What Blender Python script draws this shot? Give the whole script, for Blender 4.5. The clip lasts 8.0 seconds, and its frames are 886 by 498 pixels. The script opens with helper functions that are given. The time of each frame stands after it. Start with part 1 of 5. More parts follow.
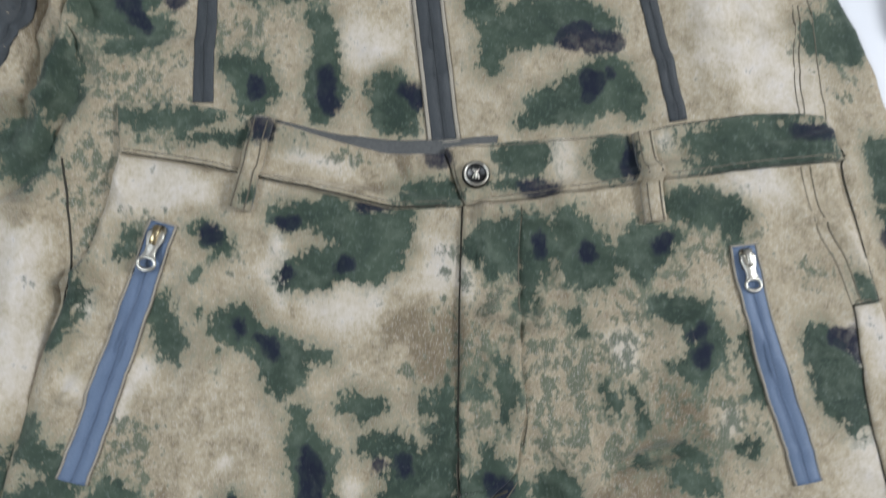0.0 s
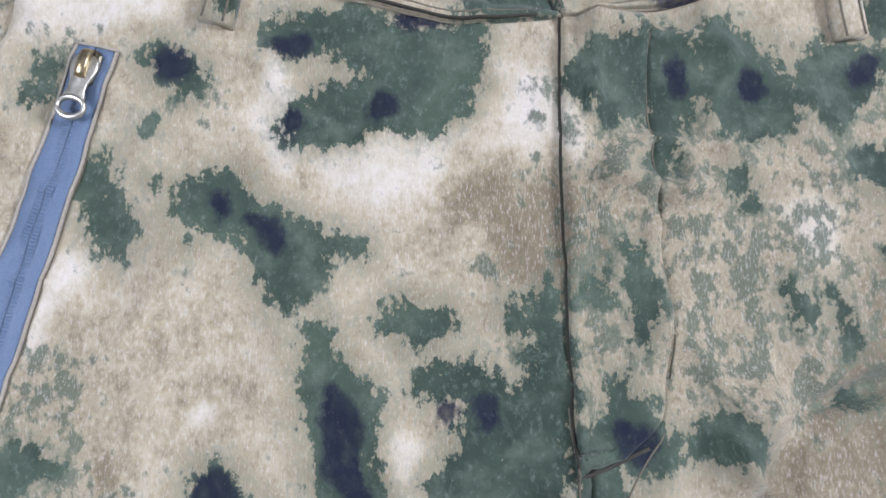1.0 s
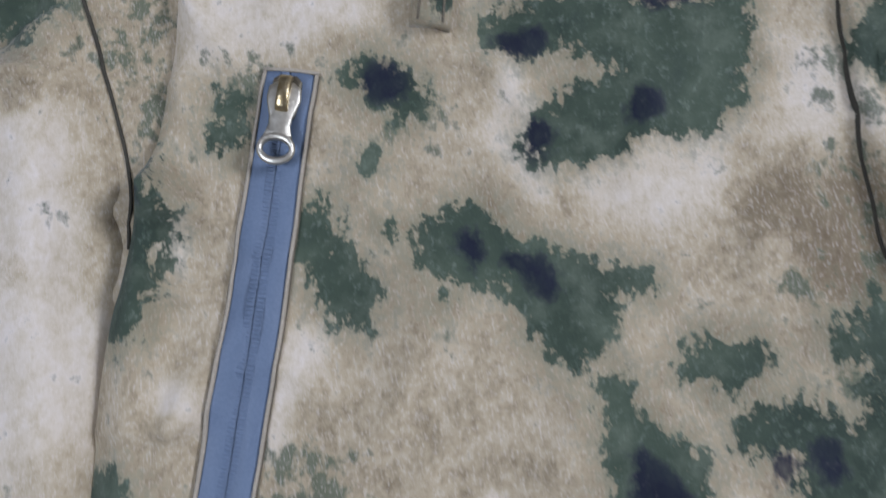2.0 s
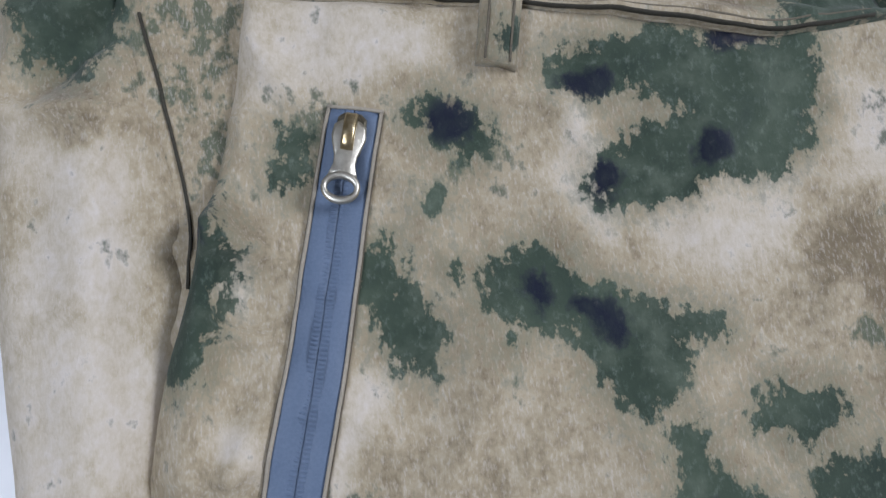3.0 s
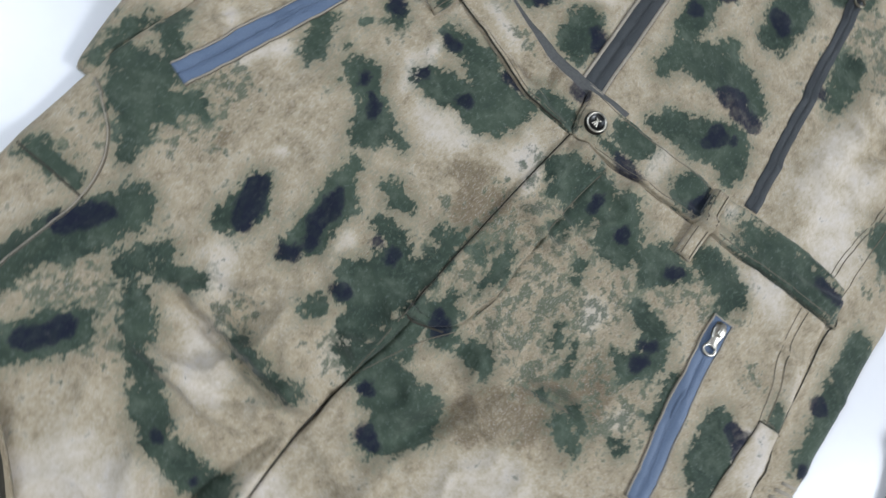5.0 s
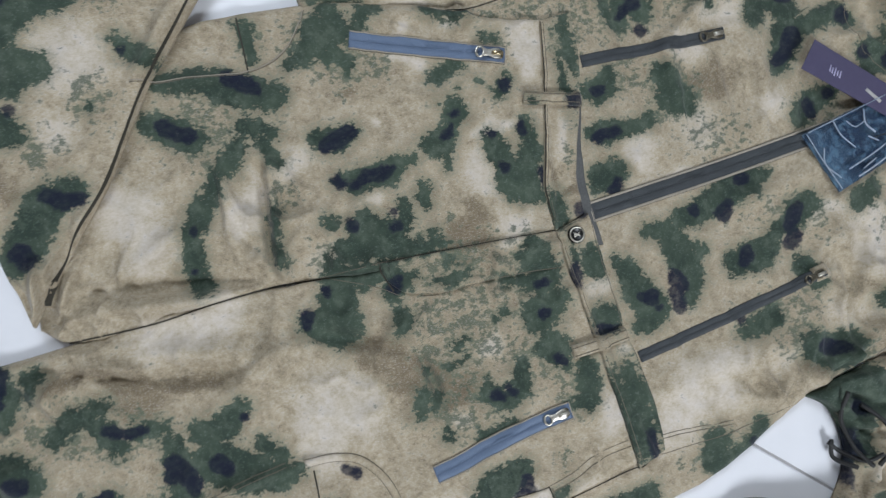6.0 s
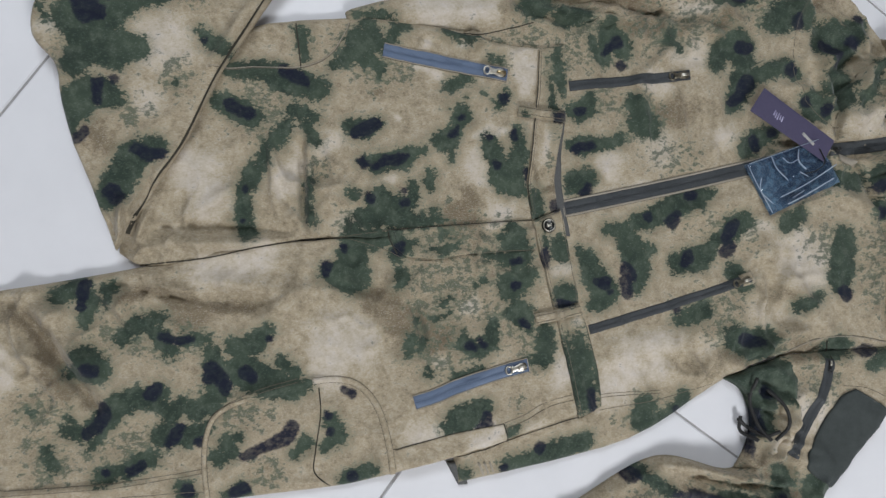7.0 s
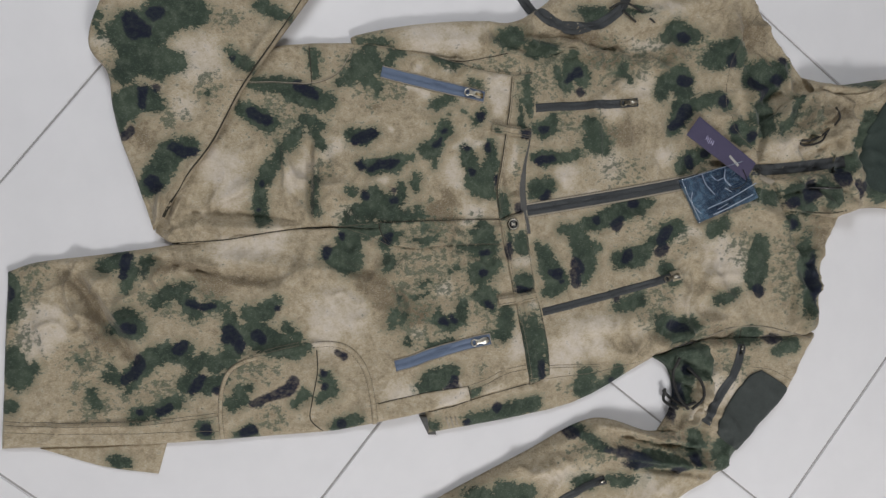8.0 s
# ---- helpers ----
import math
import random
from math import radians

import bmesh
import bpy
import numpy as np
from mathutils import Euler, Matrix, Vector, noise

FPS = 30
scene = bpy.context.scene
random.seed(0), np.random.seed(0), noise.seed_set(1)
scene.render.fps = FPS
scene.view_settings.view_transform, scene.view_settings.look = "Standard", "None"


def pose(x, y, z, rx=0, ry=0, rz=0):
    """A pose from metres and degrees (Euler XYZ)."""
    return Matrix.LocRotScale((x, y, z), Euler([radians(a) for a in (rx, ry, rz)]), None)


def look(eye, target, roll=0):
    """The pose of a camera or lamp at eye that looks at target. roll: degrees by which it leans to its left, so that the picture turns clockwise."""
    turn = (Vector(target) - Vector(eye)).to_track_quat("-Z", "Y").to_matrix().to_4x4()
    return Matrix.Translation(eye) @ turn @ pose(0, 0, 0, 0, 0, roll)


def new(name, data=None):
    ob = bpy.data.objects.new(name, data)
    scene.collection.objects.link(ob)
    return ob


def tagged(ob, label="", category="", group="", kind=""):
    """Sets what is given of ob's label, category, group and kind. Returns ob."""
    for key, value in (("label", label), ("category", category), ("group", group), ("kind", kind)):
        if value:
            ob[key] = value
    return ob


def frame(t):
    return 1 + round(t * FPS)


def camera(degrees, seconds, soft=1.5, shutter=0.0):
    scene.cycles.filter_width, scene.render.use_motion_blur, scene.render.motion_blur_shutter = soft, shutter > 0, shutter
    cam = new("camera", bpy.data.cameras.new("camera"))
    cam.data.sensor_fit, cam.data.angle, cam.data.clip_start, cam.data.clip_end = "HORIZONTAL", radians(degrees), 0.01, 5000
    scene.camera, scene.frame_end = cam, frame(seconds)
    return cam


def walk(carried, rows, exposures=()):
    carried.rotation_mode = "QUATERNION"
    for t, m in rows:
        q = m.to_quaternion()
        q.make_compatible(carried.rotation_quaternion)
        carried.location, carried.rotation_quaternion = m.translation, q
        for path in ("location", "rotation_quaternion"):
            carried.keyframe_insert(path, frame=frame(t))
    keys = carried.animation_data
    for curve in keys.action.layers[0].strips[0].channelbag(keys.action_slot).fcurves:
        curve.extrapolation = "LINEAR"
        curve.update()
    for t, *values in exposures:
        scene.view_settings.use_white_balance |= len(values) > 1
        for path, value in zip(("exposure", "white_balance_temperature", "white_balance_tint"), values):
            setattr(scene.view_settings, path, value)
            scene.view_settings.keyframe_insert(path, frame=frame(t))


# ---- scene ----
from mathutils.bvhtree import BVHTree

# camera and its path
cam = camera(64.0, 8.0, soft=1.4, shutter=0.2)
PATH = [
    (0.0, -0.0412, 0.04, 0.4736, 10.73, -3.16, 1.06),
    (0.2, -0.0482, -0.013, 0.4262, 13.31, -3.48, 0.62),
    (0.5, -0.0648, 0.0006, 0.3743, 10.61, -3.59, 0.36),
    (1.0, -0.0725, 0.0074, 0.3019, 9.58, -3.32, -0.31),
    (1.3, -0.0837, 0.0004, 0.2819, 11.15, -2.45, -1.17),
    (1.5, -0.1202, 0.0073, 0.2733, 9.53, -3.57, -2.97),
    (1.8, -0.1558, 0.017, 0.2635, 9.72, -2.45, -6.91),
    (2.0, -0.1695, 0.0406, 0.2494, 8.41, -2.77, -6.91),
    (2.2, -0.1782, 0.0603, 0.2423, 8.06, -3.1, -7.72),
    (3.3, -0.191, 0.0285, 0.2439, 11.29, -3.23, -4.26),
    (3.5, -0.1909, 0.0134, 0.245, 10.7, -3.92, -1.09),
    (3.8, -0.1715, 0.0101, 0.2802, 7.87, -4.27, -0.06),
    (4.0, -0.1493, -0.0181, 0.3163, 9.97, -3.59, 1.94),
    (4.2, -0.1284, -0.0509, 0.3631, 11.54, -3.47, 2.78),
    (4.5, -0.1, -0.0593, 0.4476, 7.94, -7.59, 17.41),
    (4.7, -0.0852, -0.0787, 0.48, 7.89, -10.39, 28.37),
    (5.0, -0.0456, -0.092, 0.5271, 6.91, -10.93, 42.88),
    (5.2, -0.0272, -0.1274, 0.5635, 6.81, -13.31, 53.42),
    (6.3, 0.0281, -0.0776, 0.8021, 2.78, -7.9, 83.07),
    (6.5, 0.0394, -0.082, 0.8375, 2.61, -7.95, 84.71),
    (7.0, 0.0407, -0.0977, 0.9214, 1.76, -8.27, 85.43),
    (7.5, 0.044, -0.1022, 1.0131, 0.5, -8.14, 87.04),
    (8.0, 0.0231, -0.1143, 1.1079, -0.44, -9.34, 87.94),
]
EXPOSURES = [(0.0, 0.11, 5850, 7), (0.5, 0.26, 5750, 11), (1.0, 0.62, 5550, 15), (1.5, 0.6, 5480, 16), (1.8, 0.13, 5550, 15), (2.2, 0.0, 5650, 13),
             (3.5, -0.06, 5720, 11), (4.5, 0.1, 5850, 8), (5.2, 0.02, 5750, 7), (6.5, -0.17, 5900, 8), (8.0, -0.45, 6500, 10)]
walk(cam, [(t, pose(x, y, z, rx, ry, rz)) for t, x, y, z, rx, ry, rz in PATH], EXPOSURES)

# light: a plain white room, a broad unseen key lamp and an added fill
world = bpy.data.worlds.new("world")
world.use_nodes = True
world.node_tree.nodes["Background"].inputs[0].default_value = (0.8, 0.86, 1.0, 1)
world.node_tree.nodes["Background"].inputs[1].default_value = 0.06
scene.world = world


def area_light(name, x, y, z, sx, sy, watts, colour):
    lamp = bpy.data.lights.new(name, "AREA")
    lamp.shape, lamp.size, lamp.size_y, lamp.energy, lamp.color = "RECTANGLE", sx, sy, watts, colour
    ob = new(name, lamp)
    ob.matrix_world = look((x, y, z), (x, y, 0))
    return ob


area_light("unseen_lamp", 3.0, 0.7, 2.55, 1.2, 1.2, 168, (1.0, 0.98, 0.96))
# fill lamp, added to brighten the -X side; no such source is known
area_light("unseen_lamp", -2.2, -0.4, 2.55, 1.3, 1.3, 68, (0.96, 0.98, 1.0))


# ---------------------------------------------------------------- materials
def material(name, rough=0.6, metal=0.0):
    m = bpy.data.materials.new(name)
    m.use_nodes = True
    b = m.node_tree.nodes["Principled BSDF"]
    b.inputs["Roughness"].default_value, b.inputs["Metallic"].default_value = rough, metal
    return m, m.node_tree, b


def noise_node(tree, vector, scale, detail=3.0, rough=0.6):
    n = tree.nodes.new("ShaderNodeTexNoise")
    n.inputs["Scale"].default_value, n.inputs["Detail"].default_value, n.inputs["Roughness"].default_value = scale, detail, rough
    tree.links.new(vector, n.inputs["Vector"])
    return n.outputs["Fac"]


def maths(tree, op, a, b=0.0, c=0.0, clamp=False):
    n = tree.nodes.new("ShaderNodeMath")
    n.operation, n.use_clamp = op, clamp
    for i, v in enumerate((a, b, c)):
        if isinstance(v, (int, float)):
            n.inputs[i].default_value = v
        else:
            tree.links.new(v, n.inputs[i])
    return n.outputs[0]


def span(tree, v, lo, hi, to_lo=0.0, to_hi=1.0):
    n = tree.nodes.new("ShaderNodeMapRange")
    tree.links.new(v, n.inputs["Value"])
    for k, x in (("From Min", lo), ("From Max", hi), ("To Min", to_lo), ("To Max", to_hi)):
        n.inputs[k].default_value = x
    return n.outputs["Result"]


def mix(tree, fac, a, b, blend="MIX"):
    n = tree.nodes.new("ShaderNodeMix")
    n.data_type, n.blend_type = "RGBA", blend
    for sock, v in ((n.inputs[0], fac), (n.inputs[6], a), (n.inputs[7], b)):
        if isinstance(v, tuple):
            sock.default_value = (*v, 1)
        elif isinstance(v, (int, float)):
            sock.default_value = v
        else:
            tree.links.new(v, sock)
    return n.outputs[2]


def bump(tree, bsdf, height, strength, distance):
    n = tree.nodes.new("ShaderNodeBump")
    n.inputs["Strength"].default_value, n.inputs["Distance"].default_value = strength, distance
    tree.links.new(height, n.inputs["Height"])
    tree.links.new(n.outputs[0], bsdf.inputs["Normal"])


def place_of(tree, sx=1.0, sy=1.0, sz=1.0):
    g = tree.nodes.new("ShaderNodeNewGeometry")
    m = tree.nodes.new("ShaderNodeMapping")
    m.inputs["Scale"].default_value = (sx, sy, sz)
    tree.links.new(g.outputs["Position"], m.inputs["Vector"])
    return m.outputs[0]


def camo_material():
    """Printed brushed fabric. The colour attribute camo holds how deep a point lies in a green patch, a navy patch,
    how light the ground is, and how mottled it is."""
    m, t, b = material("camouflage_fabric", 0.85)
    b.inputs["Sheen Weight"].default_value = 0.15
    b.inputs["Specular IOR Level"].default_value = 0.25
    at = t.nodes.new("ShaderNodeAttribute")
    at.attribute_name = "camo"
    sep = t.nodes.new("ShaderNodeSeparateColor")
    t.links.new(at.outputs["Color"], sep.inputs[0])
    green, navy, tone, mott = sep.outputs[0], sep.outputs[1], sep.outputs[2], at.outputs["Alpha"]
    p = place_of(t)
    streaky = place_of(t, 1.0, 0.62, 1.0)
    big = noise_node(t, p, 22, 3)
    mid = noise_node(t, p, 70, 4, 0.62)
    frill = noise_node(t, streaky, 190, 3, 0.6)
    fine = noise_node(t, streaky, 420, 4, 0.7)
    fibre = noise_node(t, place_of(t, 1.0, 0.30, 1.0), 1250, 3, 0.6)
    # ground: brown, tan and cream by tone
    tn = maths(t, "ADD", tone, span(t, mid, 0.3, 0.7, -0.11, 0.11))
    tn = maths(t, "ADD", tn, maths(t, "ADD", span(t, fine, 0.3, 0.7, -0.10, 0.10), span(t, frill, 0.3, 0.7, -0.07, 0.07)))
    ramp = t.nodes.new("ShaderNodeValToRGB")
    els = ramp.color_ramp.elements
    els[0].position, els[0].color = 0.0, (0.13, 0.095, 0.060, 1)
    els[1].position, els[1].color = 1.0, (0.66, 0.61, 0.585, 1)
    for pos, c in ((0.28, (0.200, 0.162, 0.105)), (0.5, (0.385, 0.325, 0.226)), (0.72, (0.53, 0.470, 0.383))):
        e = els.new(pos)
        e.color = (*c, 1)
    t.links.new(tn, ramp.inputs[0])
    ground = ramp.outputs[0]
    # mottled green specks
    spk = maths(t, "ADD", span(t, mid, 0.35, 0.65, -0.5, 0.5), span(t, frill, 0.33, 0.67, -0.6, 0.6))
    spk = maths(t, "ADD", spk, span(t, fine, 0.35, 0.65, -0.22, 0.22))
    spk = maths(t, "ADD", spk, span(t, mott, 0.0, 1.0, -1.7, 0.20))
    speck = span(t, spk, -0.16, 0.40)
    ground = mix(t, maths(t, "MULTIPLY", speck, 0.85), ground, (0.072, 0.094, 0.062))
    ground = mix(t, span(t, fibre, 0.52, 0.68, 0.0, 0.34), ground, (0.64, 0.60, 0.56))
    # green patches with ragged edges
    warp = noise_node(t, p, 38, 2)
    ragged = maths(t, "ADD", span(t, warp, 0.25, 0.75, -0.002, 0.002), span(t, mid, 0.25, 0.75, -0.0034, 0.0034))
    ragged = maths(t, "ADD", ragged, span(t, frill, 0.25, 0.75, -0.0052, 0.0052))
    ragged = maths(t, "ADD", ragged, span(t, fine, 0.25, 0.75, -0.0042, 0.0042))
    g = maths(t, "ADD", maths(t, "ADD", green, 0.0011), ragged)
    gf = span(t, g, -0.0010, 0.0012)
    gcol = mix(t, span(t, big, 0.38, 0.62), (0.030, 0.047, 0.034), (0.056, 0.079, 0.056))
    gcol = mix(t, span(t, fine, 0.53, 0.72, 0.0, 0.45), gcol, (0.17, 0.21, 0.175))
    gcol = mix(t, span(t, mid, 0.30, 0.48, 0.55, 0.0), gcol, (0.024, 0.040, 0.033))
    gcol = mix(t, span(t, mid, 0.50, 0.70, 0.0, 0.62), gcol, (0.112, 0.138, 0.104))
    washed = maths(t, "ADD", g, span(t, fine, 0.3, 0.7, -0.005, 0.005))
    ground = mix(t, span(t, washed, -0.0095, -0.0015, 0.0, 0.55), ground, (0.155, 0.165, 0.115))
    col = mix(t, gf, ground, gcol)
    n = maths(t, "ADD", maths(t, "ADD", navy, 0.0020), maths(t, "MULTIPLY", ragged, 0.40))
    nf = span(t, n, -0.0014, 0.0018)
    col = mix(t, maths(t, "MULTIPLY", nf, span(t, frill, 0.42, 0.70, 0.98, 0.72)), col, (0.007, 0.010, 0.026))
    col = mix(t, span(t, fibre, 0.3, 0.7, 0.0, 0.30), col, (0.5, 0.47, 0.44), "SOFT_LIGHT")
    col = mix(t, span(t, fine, 0.60, 0.80, 0.0, 0.07), col, (0.5, 0.48, 0.44))
    t.links.new(col, b.inputs["Base Color"])
    h = maths(t, "ADD", maths(t, "MULTIPLY", fibre, 0.5), fine)
    bump(t, b, h, 0.35, 0.0006)
    return m


def plain_material(name, colour, other, rough=0.6, metal=0.0, scale=300, bumps=0.3, deep=0.0004, lo=0.35, hi=0.65):
    m, t, b = material(name, rough, metal)
    p = place_of(t)
    n1, n2 = noise_node(t, p, scale, 4), noise_node(t, p, scale * 0.08, 3)
    f = maths(t, "ADD", span(t, n1, lo, hi, 0, 0.6), span(t, n2, lo, hi, 0, 0.4), clamp=True)
    t.links.new(mix(t, f, colour, other), b.inputs["Base Color"])
    bump(t, b, n1, bumps, deep)
    return m


CAMO = camo_material()
TILE = plain_material("glazed_tile", (0.76, 0.76, 0.79), (0.80, 0.80, 0.83), 0.28, 0, 14, 0.05, 0.0003)
GROUT = plain_material("tile_grout", (0.30, 0.29, 0.29), (0.38, 0.37, 0.37), 0.9)
PLASTER = plain_material("pale_plaster", (0.40, 0.39, 0.37), (0.45, 0.44, 0.42), 0.9, 0, 40)
BLUE_TAPE = plain_material("blue_zip_tape", (0.098, 0.138, 0.218), (0.128, 0.172, 0.262), 0.62, 0, 900)
GREY_TAPE = plain_material("grey_zip_tape", (0.034, 0.039, 0.044), (0.054, 0.060, 0.065), 0.7, 0, 900)
LINING = plain_material("grey_lining", (0.07, 0.072, 0.072), (0.11, 0.11, 0.108), 0.8, 0, 500)
VELCRO = plain_material("hook_and_loop_pile", (0.038, 0.046, 0.045), (0.062, 0.072, 0.070), 0.95, 0, 1200, 0.8, 0.0008)
DARK_GREEN = plain_material("dark_green_lining", (0.020, 0.034, 0.030), (0.035, 0.052, 0.045), 0.8, 0, 300)
NICKEL = plain_material("worn_nickel", (0.52, 0.49, 0.42), (0.68, 0.65, 0.58), 0.40, 1.0, 600)
SLIDER = plain_material("dull_slider_metal", (0.16, 0.145, 0.11), (0.26, 0.235, 0.18), 0.42, 1.0, 600)
BRASS = plain_material("old_brass", (0.36, 0.28, 0.15), (0.6, 0.52, 0.36), 0.28, 1.0, 600)
BLACK_METAL = plain_material("black_metal", (0.03, 0.03, 0.03), (0.06, 0.06, 0.06), 0.35, 0.8, 600)
CORD = plain_material("black_cord", (0.012, 0.012, 0.012), (0.03, 0.03, 0.03), 0.7, 0, 900)
THREAD = plain_material("dark_seam_thread", (0.10, 0.088, 0.066), (0.17, 0.145, 0.105), 0.9, 0, 900)
DARK_SEAM_AND_SHADE = plain_material("dark_seam_and_edge_shade", (0.030, 0.028, 0.020), (0.05, 0.045, 0.034), 0.9, 0, 900)
TAN_THREAD = plain_material("tan_seam_thread", (0.29, 0.26, 0.21), (0.38, 0.34, 0.28), 0.9, 0, 900)
CARD = plain_material("purple_card", (0.072, 0.064, 0.118), (0.084, 0.075, 0.134), 0.45, 0, 200)
PRINT = plain_material("pale_print", (0.35, 0.33, 0.5), (0.42, 0.4, 0.56), 0.5)
BOOKLET = plain_material("navy_booklet", (0.010, 0.024, 0.052), (0.09, 0.15, 0.21), 0.3, 0, 130, 0.1, 0.0003, 0.48, 0.62)


def film_material():
    m, t, b = material("clear_film", 0.08)
    b.inputs["Base Color"].default_value = (0.9, 0.95, 1.0, 1)
    b.inputs["Transmission Weight"].default_value, b.inputs["IOR"].default_value = 1.0, 1.45
    bump(t, b, noise_node(t, place_of(t), 90, 2), 0.8, 0.004)
    return m


FILM = film_material()
# pale tone that stands in for glints on the film's creases
CREASE_GLINT = plain_material("film_crease_glint", (0.20, 0.25, 0.33), (0.50, 0.55, 0.62), 0.25, 0, 260, 0.4, 0.0004)


# ---------------------------------------------------------------- shapes
def part(name, bm, mat, parent=None, label="", smooth=True):
    me = bpy.data.meshes.new(name)
    bm.to_mesh(me)
    bm.free()
    return link_mesh(name, me, mat, parent, label, smooth)


def link_mesh(name, me, mat, parent=None, label="", smooth=True):
    me.materials.append(mat)
    me.polygons.foreach_set("use_smooth", [smooth] * len(me.polygons))
    ob = new(name, me)
    if parent:
        ob.parent = parent
        base = parent
        while base:
            ob.location -= base.location
            base = base.parent
    if label:
        ob["label"] = label
    return ob


def thing(name, x, y, z, label, category, group=""):
    ob = new(name)
    ob.location = (x, y, z)
    ob.empty_display_size = 0.02
    return tagged(ob, label, category, group)


def smooth_line(points, n):
    """n points at even steps along a soft curve through the given ones."""
    p = np.array(points, float)
    if len(p) == 2:
        return p[0] + np.linspace(0, 1, n)[:, None] * (p[1] - p[0])
    ext = np.vstack([2 * p[0] - p[1], p, 2 * p[-1] - p[-2]])
    out = []
    for i in range(len(p) - 1):
        a, b, c, d = ext[i : i + 4]
        s = np.linspace(0, 1, 24, endpoint=False)[:, None]
        out.append(0.5 * (2 * b + (c - a) * s + (2 * a - 5 * b + 4 * c - d) * s**2 + (3 * b - a - 3 * c + d) * s**3))
    q = np.vstack(out + [p[-1:]])
    run = np.r_[0, np.cumsum(np.linalg.norm(np.diff(q, axis=0), axis=1))]
    at = np.linspace(0, run[-1], n)
    return np.stack([np.interp(at, run, q[:, k]) for k in range(q.shape[1])], 1)


def stroke_depth(xy, stroke):
    """How far places lie inside a brush stroke of points (x, y, half width), below 0 outside, and its half width there."""
    p = np.array(stroke, float)
    if len(p) == 1:
        p = np.vstack([p, p + (0.0005, 0.0005, 0)])
    best, wide = np.full(len(xy), -1.0), np.full(len(xy), 0.01)
    for a, b in zip(p, p[1:]):
        d = b[:2] - a[:2]
        s = ((xy - a[:2]) @ d / (d @ d + 1e-12)).clip(0, 1)
        r = a[2] + s * (b[2] - a[2])
        inside = r - np.linalg.norm(xy - a[:2] - s[:, None] * d, axis=1)
        wide = np.where(inside > best, r, wide)
        best = np.maximum(best, inside)
    return best, wide


def oval_radius(xy, oval):
    """How far out places lie in an ellipse (x, y, half length, half width, degrees), 1 on its rim."""
    x, y, a, b, deg = oval
    c, s = math.cos(radians(deg)), math.sin(radians(deg))
    d = xy - (x, y)
    return np.hypot((d[:, 0] * c + d[:, 1] * s) / a, (d[:, 1] * c - d[:, 0] * s) / b)


def blobs(xy, rows):
    """Depth in metres inside the deepest of some patches; below 0 outside."""
    best = np.full(len(xy), -0.05)
    for row in rows:
        if isinstance(row, list):
            best = np.maximum(best, stroke_depth(xy, row)[0])
        else:
            best = np.maximum(best, (1 - oval_radius(xy, row)) * min(row[2:4]))
    return best


def halo(xy, rows):
    """Soft spots that fade out to their rim."""
    total = np.zeros(len(xy))
    for row in rows:
        if isinstance(row, list):
            inside, wide = stroke_depth(xy, row)
            out = (1 - inside / wide) / 1.25
        else:
            out = oval_radius(xy, row)
        total = np.maximum(total, np.exp(-1.2 * out**3))
    return total


def creases(xy, rows):
    """Heights of folds (x0, y0, x1, y1, width, height) that taper to both ends and fall off more steeply on one side."""
    z = np.zeros(len(xy))
    for x0, y0, x1, y1, width, high in rows:
        a, d = np.array((x0, y0)), np.array((x1 - x0, y1 - y0))
        s = ((xy - a) @ d / (d @ d)).clip(0, 1)
        away = xy - a - s[:, None] * d
        steep = np.where(away[:, 0] * d[1] - away[:, 1] * d[0] > 0, 0.6, 1.2)
        off = np.linalg.norm(away, axis=1) / steep
        z += 2.4 * high * np.exp(-((off / width) ** 2)) * (0.35 + 0.65 * np.sin(np.pi * s.clip(0.02, 0.98)))
    return z


def print_on(me, xy, prints):
    """Lays the printed pattern of a garment on a mesh, its patches drawn out of round."""
    bend = [noise.noise_vector((x * 42, y * 42, 1.5)) * 0.0028 + noise.noise_vector((x * 110, y * 110, 4.5)) * 0.0018 for x, y in xy]
    soft_xy, xy = xy, xy + np.array([v[:2] for v in bend])
    green, navy = blobs(xy, prints["green"]), blobs(xy, prints["navy"])
    drift = soft_xy + np.array([noise.noise_vector((x * 26, y * 26, 8.5))[:2] for x, y in soft_xy]) * 0.016 + (xy - soft_xy) * 1.6
    # the trousers' brown strokes also darken the tone along folds, as painted shade
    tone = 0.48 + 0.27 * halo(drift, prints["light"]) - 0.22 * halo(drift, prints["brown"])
    cols = np.stack([green, navy, tone, 0.44 + 0.56 * halo(soft_xy, prints["mottle"])], 1).astype(np.float32)
    at = me.attributes.new("camo", "FLOAT_COLOR", "POINT")
    at.data.foreach_set("color", cols.ravel())


